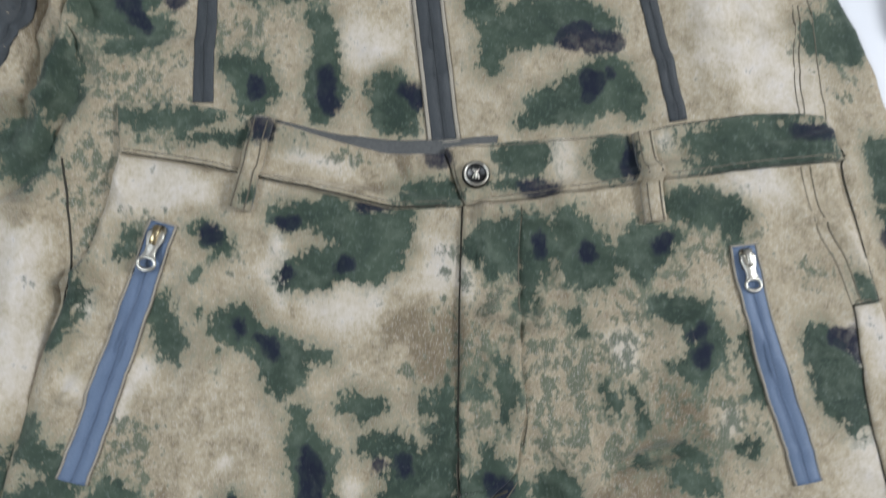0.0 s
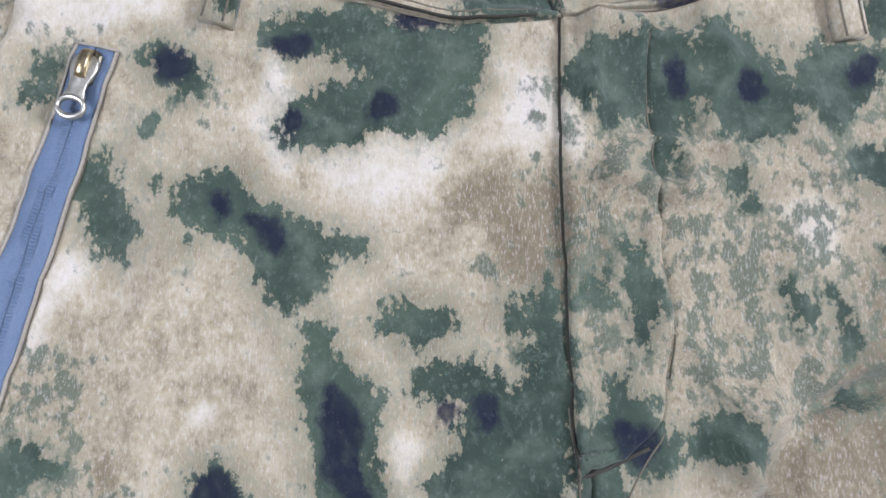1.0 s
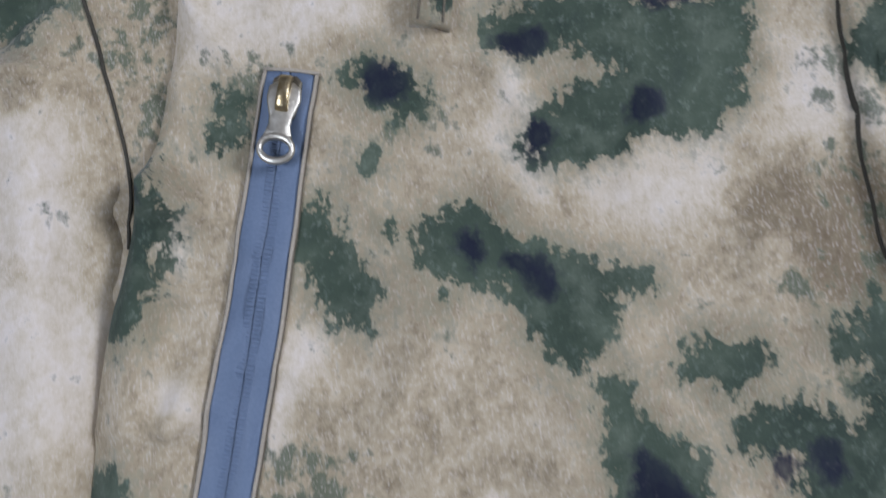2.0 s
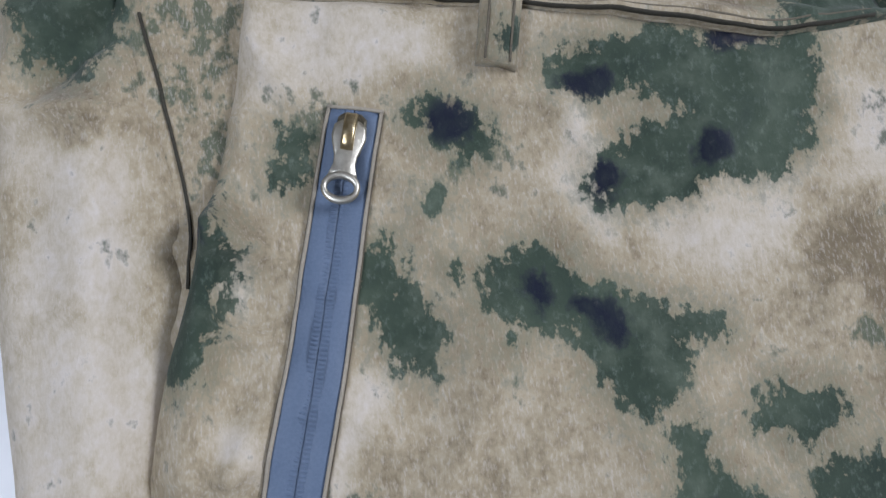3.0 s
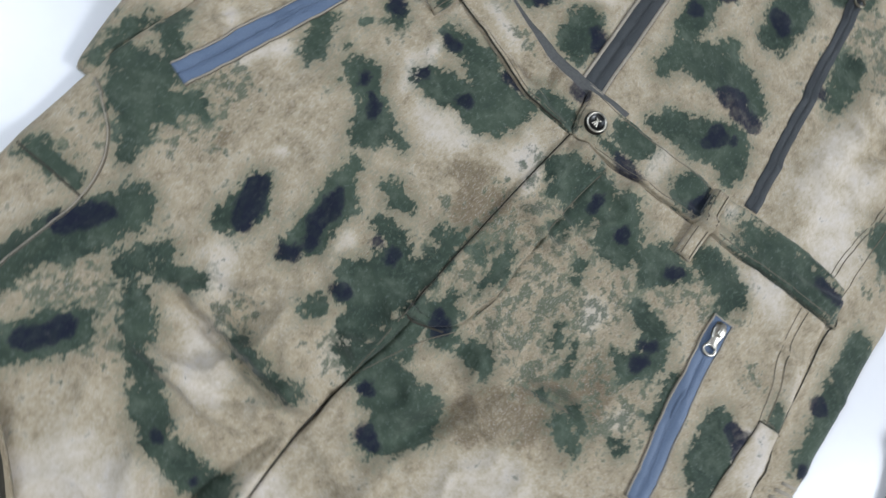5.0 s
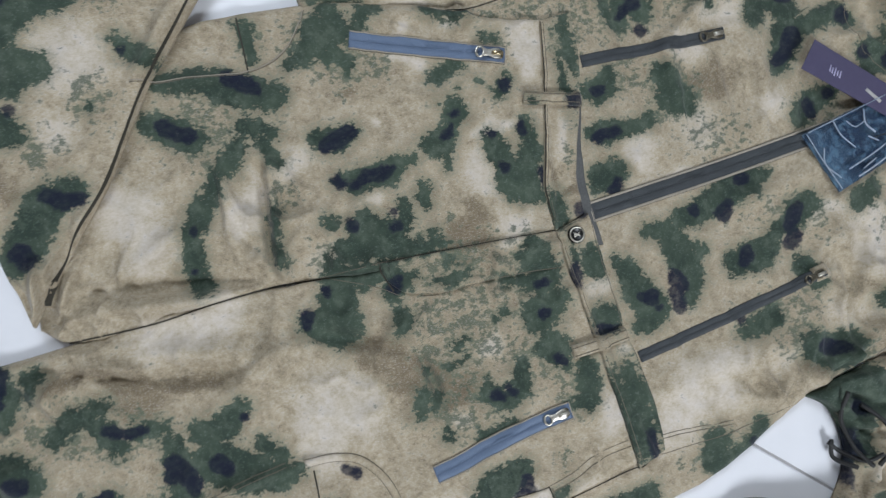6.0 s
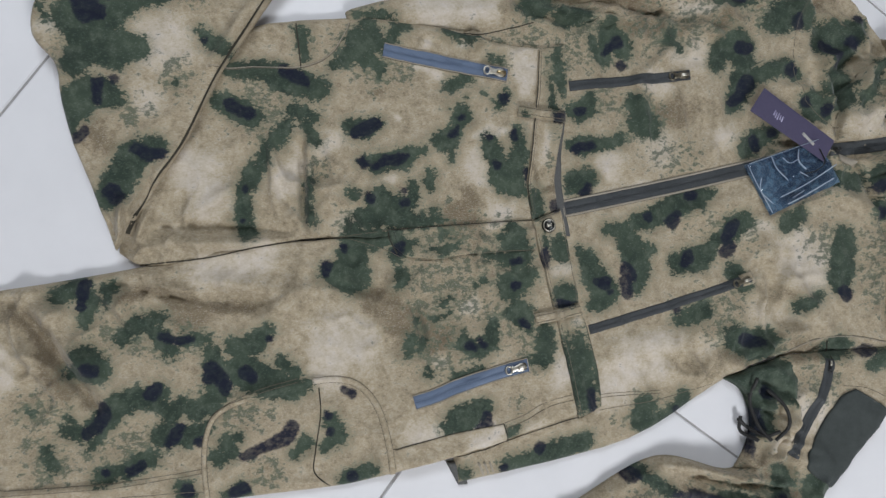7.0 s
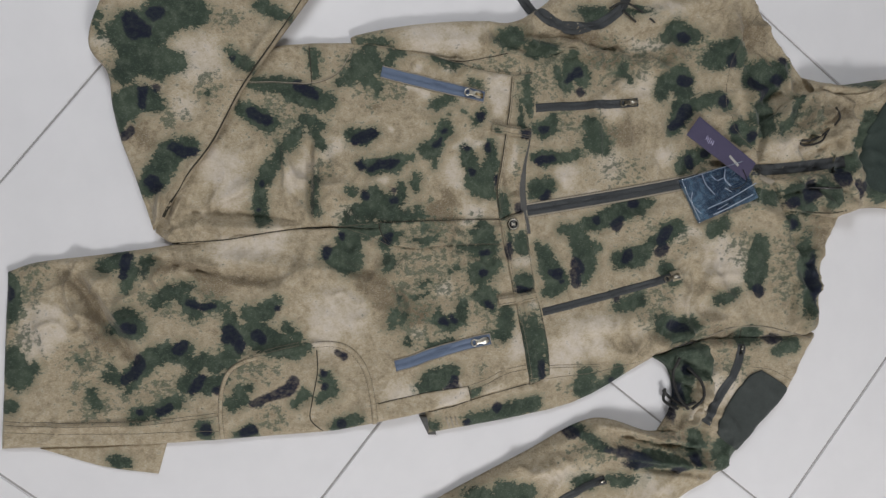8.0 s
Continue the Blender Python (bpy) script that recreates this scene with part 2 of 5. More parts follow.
def cloth(name, left, right, parent, prints=None, mat=None, base=0.0, thick=0.02, roll=0.012, step=0.004, ends=(1, 1),
          folds=(), puff=0.0015, label="", seed=0.0, crumple=(), pressed=None):
    """A piece of a garment, laid between two edge lines: a closed shell with rolled edges, folds and soft bumps."""
    probe_l, probe_r = smooth_line(left, 60), smooth_line(right, 60)
    length = max(np.linalg.norm(np.diff(q, axis=0), axis=1).sum() for q in (probe_l, probe_r))
    wide = np.linalg.norm(probe_l - probe_r, axis=1).mean()
    nu, nv = max(6, int(length / step)), max(5, int(wide / step))

    def stations(n, size, two):
        s = np.linspace(0, 1, n)
        extra = np.array([0.08, 0.25, 0.5]) * roll / size
        extra = extra[extra < 1.0 / (n - 1) * 0.95]
        return np.unique(np.r_[s, extra, 1 - extra])

    us, vs = stations(nu, length, ends), stations(nv, wide, 1)
    fl, fr = smooth_line(left, 400), smooth_line(right, 400)
    grid = np.linspace(0, 1, 400)
    lu = np.stack([np.interp(us, grid, fl[:, k]) for k in (0, 1)], 1)
    ru = np.stack([np.interp(us, grid, fr[:, k]) for k in (0, 1)], 1)
    xy = lu[:, None] + vs[None, :, None] * (ru - lu)[:, None]
    w_here = np.linalg.norm(ru - lu, axis=1)[:, None]
    d = np.minimum(vs, 1 - vs)[None] * w_here
    if ends[0]:
        d = np.minimum(d, us[:, None] * length)
    if ends[1]:
        d = np.minimum(d, (1 - us)[:, None] * length)
    lift = np.sqrt(np.clip(1 - (1 - (d / roll).clip(0, 1)) ** 2, 0, 1))
    flat = xy.reshape(-1, 2)
    floor_z = np.array([base(x, y) for x, y in flat]) if callable(base) else np.full(len(flat), base)
    bumps = np.array([noise.noise((x * 16, y * 16, seed)) + 0.5 * noise.noise((x * 45, y * 45, seed + 7)) for x, y in flat])
    shape = thick + puff * bumps + creases(flat, folds)
    if crumple:
        ridge = np.array([(1 - abs(noise.noise((x * 15, y * 15, seed + 3)))) ** 7 + 0.6 * (1 - abs(noise.noise((x * 30, y * 30, seed + 9)))) ** 6 for x, y in flat])
        shape += 0.0135 * (ridge - 0.25) * (0.24 + 0.76 * halo(flat, crumple))
    if pressed:
        shape = np.minimum(shape, [pressed(x, y) for x, y in flat])
    top = floor_z + np.maximum(shape, 0.001) * lift.ravel() + 0.0012
    low = floor_z + np.minimum(0.15 * shape, 0.002) * lift.ravel()
    n, m = len(us), len(vs)
    verts = np.vstack([np.c_[flat, top], np.c_[flat, low]])
    k = np.arange(n * m).reshape(n, m)
    quads = np.stack([k[:-1, :-1], k[1:, :-1], k[1:, 1:], k[:-1, 1:]], -1).reshape(-1, 4)
    rim = np.r_[k[0], k[1:, -1], k[-1, -2::-1], k[-2:0:-1, 0]]
    sides = np.stack([rim, np.roll(rim, -1), np.roll(rim, -1) + n * m, rim + n * m], -1)
    turn = np.cross(xy[1, 0] - xy[0, 0], xy[0, 1] - xy[0, 0])
    if turn < 0:
        quads, sides = quads[:, ::-1], sides[:, ::-1]
    faces = np.vstack([quads, (quads + n * m)[:, ::-1], sides[:, ::-1]])
    me = bpy.data.meshes.new(name)
    me.from_pydata(verts.tolist(), [], faces.tolist())
    if prints:
        print_on(me, np.vstack([flat, flat]), prints)
    return link_mesh(name, me, mat or CAMO, parent, label)


def ribbon(name, line, width, z, mat, parent, thick=0.001, step=0.004, label="", crown=0.0, prints=None):
    """A flat tape along a line of x, y at height z (a number, or a function of x, y), with a slight crown."""
    q = smooth_line(line, max(3, int(np.linalg.norm(np.diff(np.array(line), axis=0), axis=1).sum() / step)))
    d = np.gradient(q, axis=0)
    side = np.stack([-d[:, 1], d[:, 0]], 1) / np.linalg.norm(d, axis=1)[:, None]
    bm = bmesh.new()
    rows = []
    for (x, y), s in zip(q, side):
        ring = []
        for k, up in ((-0.5, 0), (-0.5, 0.7), (-0.42, 1), (0, 1), (0.42, 1), (0.5, 0.7), (0.5, 0)):
            px, py = x + s[0] * k * width, y + s[1] * k * width
            h = (z(px, py) if callable(z) else z) + up * thick + crown * (1 - (2 * k) ** 2)
            ring.append(bm.verts.new((px, py, h)))
        rows.append(ring)
    for a, b in zip(rows, rows[1:]):
        for i in range(len(a)):
            j = (i + 1) % len(a)
            bm.faces.new((a[i], a[j], b[j], b[i]))
    bm.faces.new(rows[0][::-1])
    bm.faces.new(rows[-1])
    bmesh.ops.recalc_face_normals(bm, faces=bm.faces)
    ob = part(name, bm, mat, parent, label)
    if prints:
        print_on(ob.data, np.array([v.co[:2] for v in ob.data.vertices]), prints)
    return ob


def surface(*obs):
    """The height of the highest of some built meshes under a place, as a function of x, y."""
    verts, faces = [], []
    for ob in obs:
        off, at, up = len(verts), Vector(), ob
        while up:
            at, up = at + up.location, up.parent
        verts += [v.co + at for v in ob.data.vertices]
        faces += [[off + i for i in p.vertices] for p in ob.data.polygons]
    tree = BVHTree.FromPolygons(verts, faces)

    def height(x, y, sink=0.0):
        hit = tree.ray_cast(Vector((x, y, 0.5)), Vector((0, 0, -1)))[0]
        return (hit.z if hit else 0.0) - sink

    return height


def shifted(line, by):
    """The line moved sideways by some metres."""
    q = smooth_line(line, 6 * len(line))
    d = np.gradient(q, axis=0)
    return q + by * np.stack([-d[:, 1], d[:, 0]], 1) / np.linalg.norm(d, axis=1)[:, None]


def cord(name, line3, radius, mat, parent=None, label="", sides=6, n=None):
    """A round cord or wire through points in space."""
    q = smooth_line(line3, n or 8 * len(line3))
    bm = bmesh.new()
    rows = []
    for i, c in enumerate(q):
        d = Vector(q[min(i + 1, len(q) - 1)] - q[max(i - 1, 0)]).normalized()
        a = d.cross(Vector((0, 0, 1)) if abs(d.z) < 0.9 else Vector((1, 0, 0))).normalized()
        b = d.cross(a)
        rows.append([bm.verts.new(Vector(c) + radius * (math.cos(k * math.tau / sides) * a + math.sin(k * math.tau / sides) * b)) for k in range(sides)])
    for r, s in zip(rows, rows[1:]):
        for i in range(sides):
            bm.faces.new((r[i], r[(i + 1) % sides], s[(i + 1) % sides], s[i]))
    bm.faces.new(rows[0][::-1])
    bm.faces.new(rows[-1])
    bmesh.ops.recalc_face_normals(bm, faces=bm.faces)
    return part(name, bm, mat, parent, label)


# ---------------------------------------------------------------- the room
def tiled_floor():
    """Square white tiles laid askew, with recessed grey joints."""
    side, turn, joint = 0.655, radians(-40.3), 0.003
    ground = bmesh.new()
    bmesh.ops.create_grid(ground, x_segments=1, y_segments=1, size=4.7)
    bed = part("floor", ground, GROUT, smooth=False)
    tagged(bed, "grey grout bed under glossy white square tiles", "floor", kind="structure")
    bed.location.z = -0.0016
    bm = bmesh.new()
    h = (side - joint) / 2
    bmesh.ops.create_cube(bm, size=1, matrix=Matrix.Diagonal((2 * h, 2 * h, 0.01, 1)))
    bmesh.ops.bevel(bm, geom=[e for e in bm.edges if min(v.co.z for v in e.verts) > 0], offset=0.0012, segments=2, affect="EDGES")
    me = bpy.data.meshes.new("tile")
    bm.to_mesh(me)
    bm.free()
    me.materials.append(TILE)
    c, s = math.cos(turn), math.sin(turn)
    for i in range(-10, 10):
        for j in range(-10, 10):
            u, v = -0.015 + (i + 0.5) * side, 0.165 + (j + 0.5) * side
            x, y = c * u - s * v, s * u + c * v
            if abs(x) < 4.95 and abs(y) < 4.95:
                ob = new("tile", me)
                ob.matrix_world = pose(x, y, -0.005, 0, 0, -40.3)
                ob.parent = bed
                ob.matrix_parent_inverse = Matrix.Translation((0, 0, 0.0016))
    return bed


def room():
    for name, sx, sy, sz, x, y, z in (("wall_north", 9.2, 0.1, 2.7, 0, 4.65, 1.35), ("wall_south", 9.2, 0.1, 2.7, 0, -4.65, 1.35),
                                      ("wall_east", 0.1, 9.4, 2.7, 4.65, 0, 1.35), ("wall_west", 0.1, 9.4, 2.7, -4.65, 0, 1.35),
                                      ("ceiling", 9.4, 9.4, 0.1, 0, 0, 2.75)):
        bm = bmesh.new()
        bmesh.ops.create_cube(bm, size=1, matrix=Matrix.Diagonal((sx, sy, sz, 1)))
        ob = part(name, bm, PLASTER, smooth=False)
        ob.location = (x, y, z)
        tagged(ob, "plain pale plastered " + name.split("_")[0], name.split("_")[0], kind="structure")


# ---------------------------------------------------------------- the printed patterns, with some fold shade put in
# patches as brush strokes of points (x, y, half width), and as ellipses (x, y, half length, half width, degrees)
PANTS_GREEN = [

    [(-0.123, 0.144, 0.0072), (-0.107, 0.146, 0.0088), (-0.090, 0.143, 0.0140), (-0.067, 0.134, 0.0156), (-0.053, 0.136, 0.0160), (-0.045, 0.146, 0.0080)],
    [(-0.117, 0.106, 0.0060), (-0.103, 0.110, 0.0112), (-0.085, 0.115, 0.0120), (-0.067, 0.121, 0.0180), (-0.052, 0.121, 0.0084)],
    [(0.007, 0.128, 0.0091), (0.022, 0.135, 0.0112), (0.041, 0.141, 0.0128), (0.045, 0.130, 0.0114), (0.040, 0.109, 0.0080)],
    [(0.064, 0.145, 0.0115), (0.077, 0.129, 0.0160), (0.086, 0.114, 0.0100), (0.071, 0.115, 0.0120)],
    [(0.100, 0.122, 0.0066), (0.109, 0.131, 0.0124), (0.125, 0.136, 0.0120), (0.113, 0.118, 0.0100)],
    [(0.141, 0.160, 0.0112), (0.159, 0.158, 0.0128), (0.176, 0.155, 0.0120), (0.176, 0.139, 0.0045)]]
PANTS_GREEN += [
    [(0.129, 0.090, 0.0088), (0.148, 0.085, 0.0105), (0.156, 0.069, 0.0120), (0.146, 0.052, 0.0096), (0.135, 0.050, 0.0030)],
    [(0.184, 0.073, 0.0048), (0.186, 0.055, 0.0048), (0.188, 0.037, 0.0060)],
    [(0.229, 0.074, 0.0104), (0.236, 0.059, 0.0144), (0.243, 0.039, 0.0192), (0.250, 0.025, 0.0105)],
    [(0.019, 0.055, 0.0030), (0.024, 0.037, 0.0060), (0.022, 0.021, 0.0058)], [(0.033, 0.090, 0.0048), (0.039, 0.099, 0.0056)],
    [(0.012, -0.018, 0.0108), (0.024, -0.024, 0.0112)], [(0.106, 0.035, 0.0048), (0.114, 0.016, 0.0042)],
    [(0.140, 0.001, 0.0072), (0.149, -0.004, 0.0048)], [(0.056, -0.018, 0.0080), (0.065, -0.024, 0.0072)],
    [(0.067, 0.085, 0.0024), (0.074, 0.074, 0.0028)]]
PANTS_GREEN += [
    [(0.088, 0.038, 0.0037), (0.093, 0.028, 0.0032)], [(-0.173, 0.136, 0.0057), (-0.167, 0.131, 0.0060), (-0.161, 0.124, 0.0048)],
    [(-0.176, 0.106, 0.0027)], [(-0.170, 0.082, 0.0012)], [(-0.156, 0.057, 0.0027)],
    [(-0.196, 0.086, 0.0084), (-0.189, 0.076, 0.0068), (-0.188, 0.065, 0.0076), (-0.184, 0.056, 0.0040)],
    [(-0.156, 0.075, 0.0072), (-0.146, 0.073, 0.0126), (-0.134, 0.066, 0.0096), (-0.122, 0.059, 0.0108), (-0.116, 0.046, 0.0132), (-0.116, 0.036, 0.0044)],
    [(-0.109, 0.057, 0.0036), (-0.095, 0.056, 0.0030), (-0.090, 0.055, 0.0021)],
    [(-0.079, 0.023, 0.0018), (-0.072, 0.026, 0.0066), (-0.064, 0.021, 0.0068), (-0.057, 0.025, 0.0066)]]
PANTS_GREEN += [

    [(-0.105, 0.020, 0.0054), (-0.103, 0.008, 0.0090), (-0.096, -0.007, 0.0142), (-0.094, -0.025, 0.0116), (-0.092, -0.041, 0.0144), (-0.096, -0.057, 0.0064)],
    [(-0.057, 0.002, 0.0078), (-0.042, 0.003, 0.0080), (-0.035, -0.007, 0.0108), (-0.042, -0.024, 0.0110), (-0.050, -0.038, 0.0110), (-0.039, -0.046, 0.0101), (-0.050, -0.056, 0.0064)],
    [(-0.009, -0.001, 0.0039), (-0.011, -0.020, 0.0045), (0.001, -0.023, 0.0056), (0.016, -0.017, 0.0072), (0.020, -0.008, 0.0054)],
    [(-0.028, 0.030, 0.0036), (-0.022, 0.023, 0.0042)], [(0.005, 0.044, 0.0020), (0.006, 0.034, 0.0018)],
    [(-0.255, 0.132, 0.0045), (-0.249, 0.111, 0.0052), (-0.249, 0.090, 0.0089), (-0.251, 0.075, 0.0066), (-0.257, 0.061, 0.0058)]]
PANTS_GREEN += [
    [(-0.219, 0.132, 0.0032), (-0.220, 0.118, 0.0032)],
    [(-0.265, 0.008, 0.0072), (-0.263, -0.008, 0.0068), (-0.252, -0.008, 0.0063), (-0.242, -0.028, 0.0102)],
    [(-0.271, -0.040, 0.0114), (-0.255, -0.028, 0.0080), (-0.249, -0.048, 0.0144), (-0.229, -0.040, 0.0084), (-0.213, -0.027, 0.0060), (-0.203, -0.028, 0.0028)],
    [(-0.233, -0.052, 0.0102), (-0.217, -0.046, 0.0036)], [(-0.250, -0.063, 0.0088), (-0.229, -0.065, 0.0080)],
    [(-0.142, -0.039, 0.0087), (-0.137, -0.055, 0.0119), (-0.141, -0.071, 0.0102), (-0.144, -0.078, 0.0034)],
    [(-0.053, -0.072, 0.0065), (-0.057, -0.077, 0.0043)],
    [(-0.017, -0.082, 0.0065), (0.001, -0.074, 0.0151), (0.028, -0.082, 0.0202), (0.047, -0.086, 0.0240), (0.041, -0.112, 0.0123)]]
PANTS_GREEN += [
    [(0.003, -0.050, 0.0144), (0.001, -0.030, 0.0093), (0.013, -0.022, 0.0085), (0.014, -0.001, 0.0059)],
    [(0.045, -0.023, 0.0051), (0.056, -0.021, 0.0100)],
    [(-0.221, -0.215, 0.0085), (-0.217, -0.174, 0.0122), (-0.205, -0.144, 0.0168), (-0.192, -0.110, 0.0170)],
    [(-0.181, -0.230, 0.0109), (-0.172, -0.209, 0.0150), (-0.159, -0.190, 0.0120)], [(-0.167, -0.141, 0.0112), (-0.154, -0.111, 0.0054)],
    [(-0.146, -0.152, 0.0091), (-0.131, -0.164, 0.0112), (-0.121, -0.176, 0.0060), (-0.104, -0.185, 0.0091), (-0.084, -0.199, 0.0120), (-0.064, -0.208, 0.0109), (-0.035, -0.211, 0.0108), (-0.016, -0.209, 0.0097)],
    # the last stroke paints the dark line of a thigh fold in green
    [(-0.151, -0.128, 0.0067), (-0.125, -0.115, 0.0063)], [(-0.074, -0.126, 0.0049), (-0.048, -0.131, 0.0049), (-0.025, -0.129, 0.0060)]]
PANTS_GREEN += [
    [(-0.024, -0.063, 0.0126), (-0.023, -0.024, 0.0154), (-0.014, 0.009, 0.0085), (-0.014, 0.035, 0.0057)],
    [(0.045, -0.432, 0.0110), (0.035, -0.409, 0.0144), (0.054, -0.398, 0.0134), (0.078, -0.406, 0.0073)],
    [(0.041, -0.375, 0.0085), (0.059, -0.377, 0.0061)], [(0.101, -0.365, 0.0096), (0.085, -0.343, 0.0102), (0.081, -0.319, 0.0102)],
    [(0.102, -0.322, 0.0109), (0.121, -0.310, 0.0109)], [(0.109, -0.291, 0.0090), (0.111, -0.267, 0.0061)],
    [(0.117, -0.408, 0.0122), (0.137, -0.396, 0.0164), (0.138, -0.425, 0.0073)],
    [(0.203, -0.403, 0.0110), (0.196, -0.386, 0.0146), (0.179, -0.372, 0.0158), (0.177, -0.344, 0.0150), (0.170, -0.325, 0.0109)],
    [(0.207, -0.438, 0.0073), (0.211, -0.420, 0.0091)]]
PANTS_GREEN += [
    [(0.124, -0.263, 0.0085), (0.150, -0.257, 0.0150), (0.175, -0.256, 0.0146), (0.193, -0.269, 0.0158)],
    [(0.124, -0.235, 0.0109), (0.124, -0.208, 0.0134), (0.108, -0.191, 0.0073)],
    [(0.153, -0.229, 0.0198), (0.170, -0.199, 0.0207), (0.184, -0.169, 0.0122), (0.180, -0.149, 0.0085)],
    [(0.146, -0.179, 0.0061), (0.168, -0.162, 0.0073)], [(0.200, -0.316, 0.0102), (0.187, -0.300, 0.0097), (0.203, -0.281, 0.0091)],
    [(0.223, -0.324, 0.0146), (0.227, -0.296, 0.0122), (0.221, -0.276, 0.0085)], [(0.239, -0.252, 0.0073), (0.255, -0.249, 0.0073)],
    [(0.251, -0.155, 0.0091), (0.263, -0.170, 0.0073)], [(0.229, -0.122, 0.0103), (0.248, -0.111, 0.0092), (0.259, -0.132, 0.0079)],
    [(0.134, -0.013, 0.0084), (0.151, -0.021, 0.0071)]]
PANTS_GREEN += [
    [(0.113, -0.006, 0.0049)], [(0.180, 0.004, 0.0064)], [(0.062, -0.566, 0.0154), (0.094, -0.560, 0.0141), (0.110, -0.565, 0.0084)],
    [(0.175, -0.562, 0.0192), (0.199, -0.554, 0.0193), (0.186, -0.531, 0.0064)], [(0.239, -0.568, 0.0105)],
    [(0.226, -0.458, 0.0064), (0.247, -0.452, 0.0064)], [(0.195, -0.430, 0.0064)], [(0.180, -0.472, 0.0040)],
    [(0.264, -0.400, 0.0105), (0.259, -0.365, 0.0113), (0.249, -0.341, 0.0096)], [(0.290, -0.304, 0.0120), (0.305, -0.297, 0.0080)],
    [(0.257, -0.262, 0.0096)], [(0.302, -0.239, 0.0120), (0.308, -0.256, 0.0081)], [(0.304, -0.107, 0.0112), (0.295, -0.078, 0.0100)],
    [(0.331, -0.432, 0.0089), (0.337, -0.415, 0.0064)], [(0.269, 0.105, 0.0072), (0.260, 0.113, 0.0040)]]
PANTS_GREEN += [
    [(0.225, -0.408, 0.0064), (0.206, -0.388, 0.0056)], [(0.190, -0.324, 0.0096), (0.203, -0.309, 0.0073)], [(0.237, -0.237, 0.0056)],
    [(0.015, 0.114, 0.0057), (0.040, 0.132, 0.0064), (0.070, 0.123, 0.0048)], [(0.100, 0.127, 0.0055), (0.135, 0.140, 0.0071)],
    [(-0.265, -0.123, 0.0081), (-0.235, -0.121, 0.0064)], [(-0.261, -0.050, 0.0096), (-0.235, -0.064, 0.0112), (-0.222, -0.086, 0.0072)]]
PANTS_NAVY = [
    [(-0.123, 0.140, 0.0028), (-0.115, 0.141, 0.0028)], [(-0.079, 0.116, 0.0044), (-0.083, 0.113, 0.0024)],
    [(-0.117, 0.107, 0.0032), (-0.119, 0.104, 0.0020)], [(-0.072, 0.153, 0.0032), (-0.057, 0.154, 0.0020)],
    [(0.045, 0.136, 0.0037), (0.048, 0.127, 0.0024)], [(0.078, 0.129, 0.0044), (0.079, 0.124, 0.0040)], [(0.127, 0.133, 0.0048), (0.133, 0.138, 0.0032)],
    [(0.146, 0.072, 0.0032), (0.152, 0.078, 0.0020)], [(0.150, 0.059, 0.0049), (0.153, 0.064, 0.0028)],
    [(0.243, 0.075, 0.0048), (0.254, 0.073, 0.0080), (0.260, 0.063, 0.0040)], [(0.018, -0.024, 0.0036), (0.023, -0.027, 0.0024)],
    [(-0.169, 0.133, 0.0045), (-0.166, 0.130, 0.0039)], [(-0.146, 0.073, 0.0033), (-0.144, 0.069, 0.0024)]]
PANTS_NAVY += [
    [(-0.131, 0.066, 0.0026), (-0.125, 0.062, 0.0034), (-0.122, 0.058, 0.0024)],
    [(-0.100, -0.002, 0.0018), (-0.095, -0.014, 0.0072), (-0.095, -0.030, 0.0060), (-0.091, -0.041, 0.0042), (-0.087, -0.048, 0.0010)],
    [(-0.099, -0.059, 0.0032), (-0.092, -0.056, 0.0048)], [(-0.054, -0.009, 0.0026), (-0.057, -0.013, 0.0016)],
    [(-0.041, -0.006, 0.0030), (-0.040, -0.014, 0.0020)], [(-0.053, -0.057, 0.0030), (-0.046, -0.053, 0.0045)],
    [(0.014, -0.024, 0.0027), (0.022, -0.021, 0.0051)], [(-0.250, 0.102, 0.0016), (-0.248, 0.098, 0.0010)],
    [(-0.142, -0.040, 0.0064), (-0.137, -0.051, 0.0072), (-0.134, -0.065, 0.0064)], [(0.033, -0.113, 0.0064), (0.041, -0.116, 0.0047)],
    [(0.013, -0.018, 0.0038)], [(0.011, -0.091, 0.0034), (0.016, -0.090, 0.0018)]]
PANTS_NAVY += [
    [(-0.216, -0.147, 0.0056), (-0.208, -0.131, 0.0066), (-0.200, -0.121, 0.0042)],
    [(-0.178, -0.217, 0.0060), (-0.170, -0.206, 0.0049), (-0.165, -0.196, 0.0066)], [(-0.070, -0.206, 0.0030)], [(-0.032, -0.213, 0.0018)],
    [(0.034, -0.400, 0.0056), (0.046, -0.405, 0.0049), (0.059, -0.408, 0.0046)],
    [(0.105, -0.318, 0.0036), (0.110, -0.298, 0.0042), (0.109, -0.284, 0.0036)], [(0.134, -0.407, 0.0051), (0.139, -0.397, 0.0056)],
    [(0.173, -0.336, 0.0072), (0.166, -0.328, 0.0061)],
    [(0.180, -0.393, 0.0051), (0.191, -0.390, 0.0085), (0.206, -0.401, 0.0056), (0.212, -0.413, 0.0048)],
    [(0.148, -0.263, 0.0085), (0.160, -0.253, 0.0073), (0.173, -0.247, 0.0073)], [(0.160, -0.268, 0.0054)],
    [(0.155, -0.223, 0.0067), (0.162, -0.215, 0.0061)]]
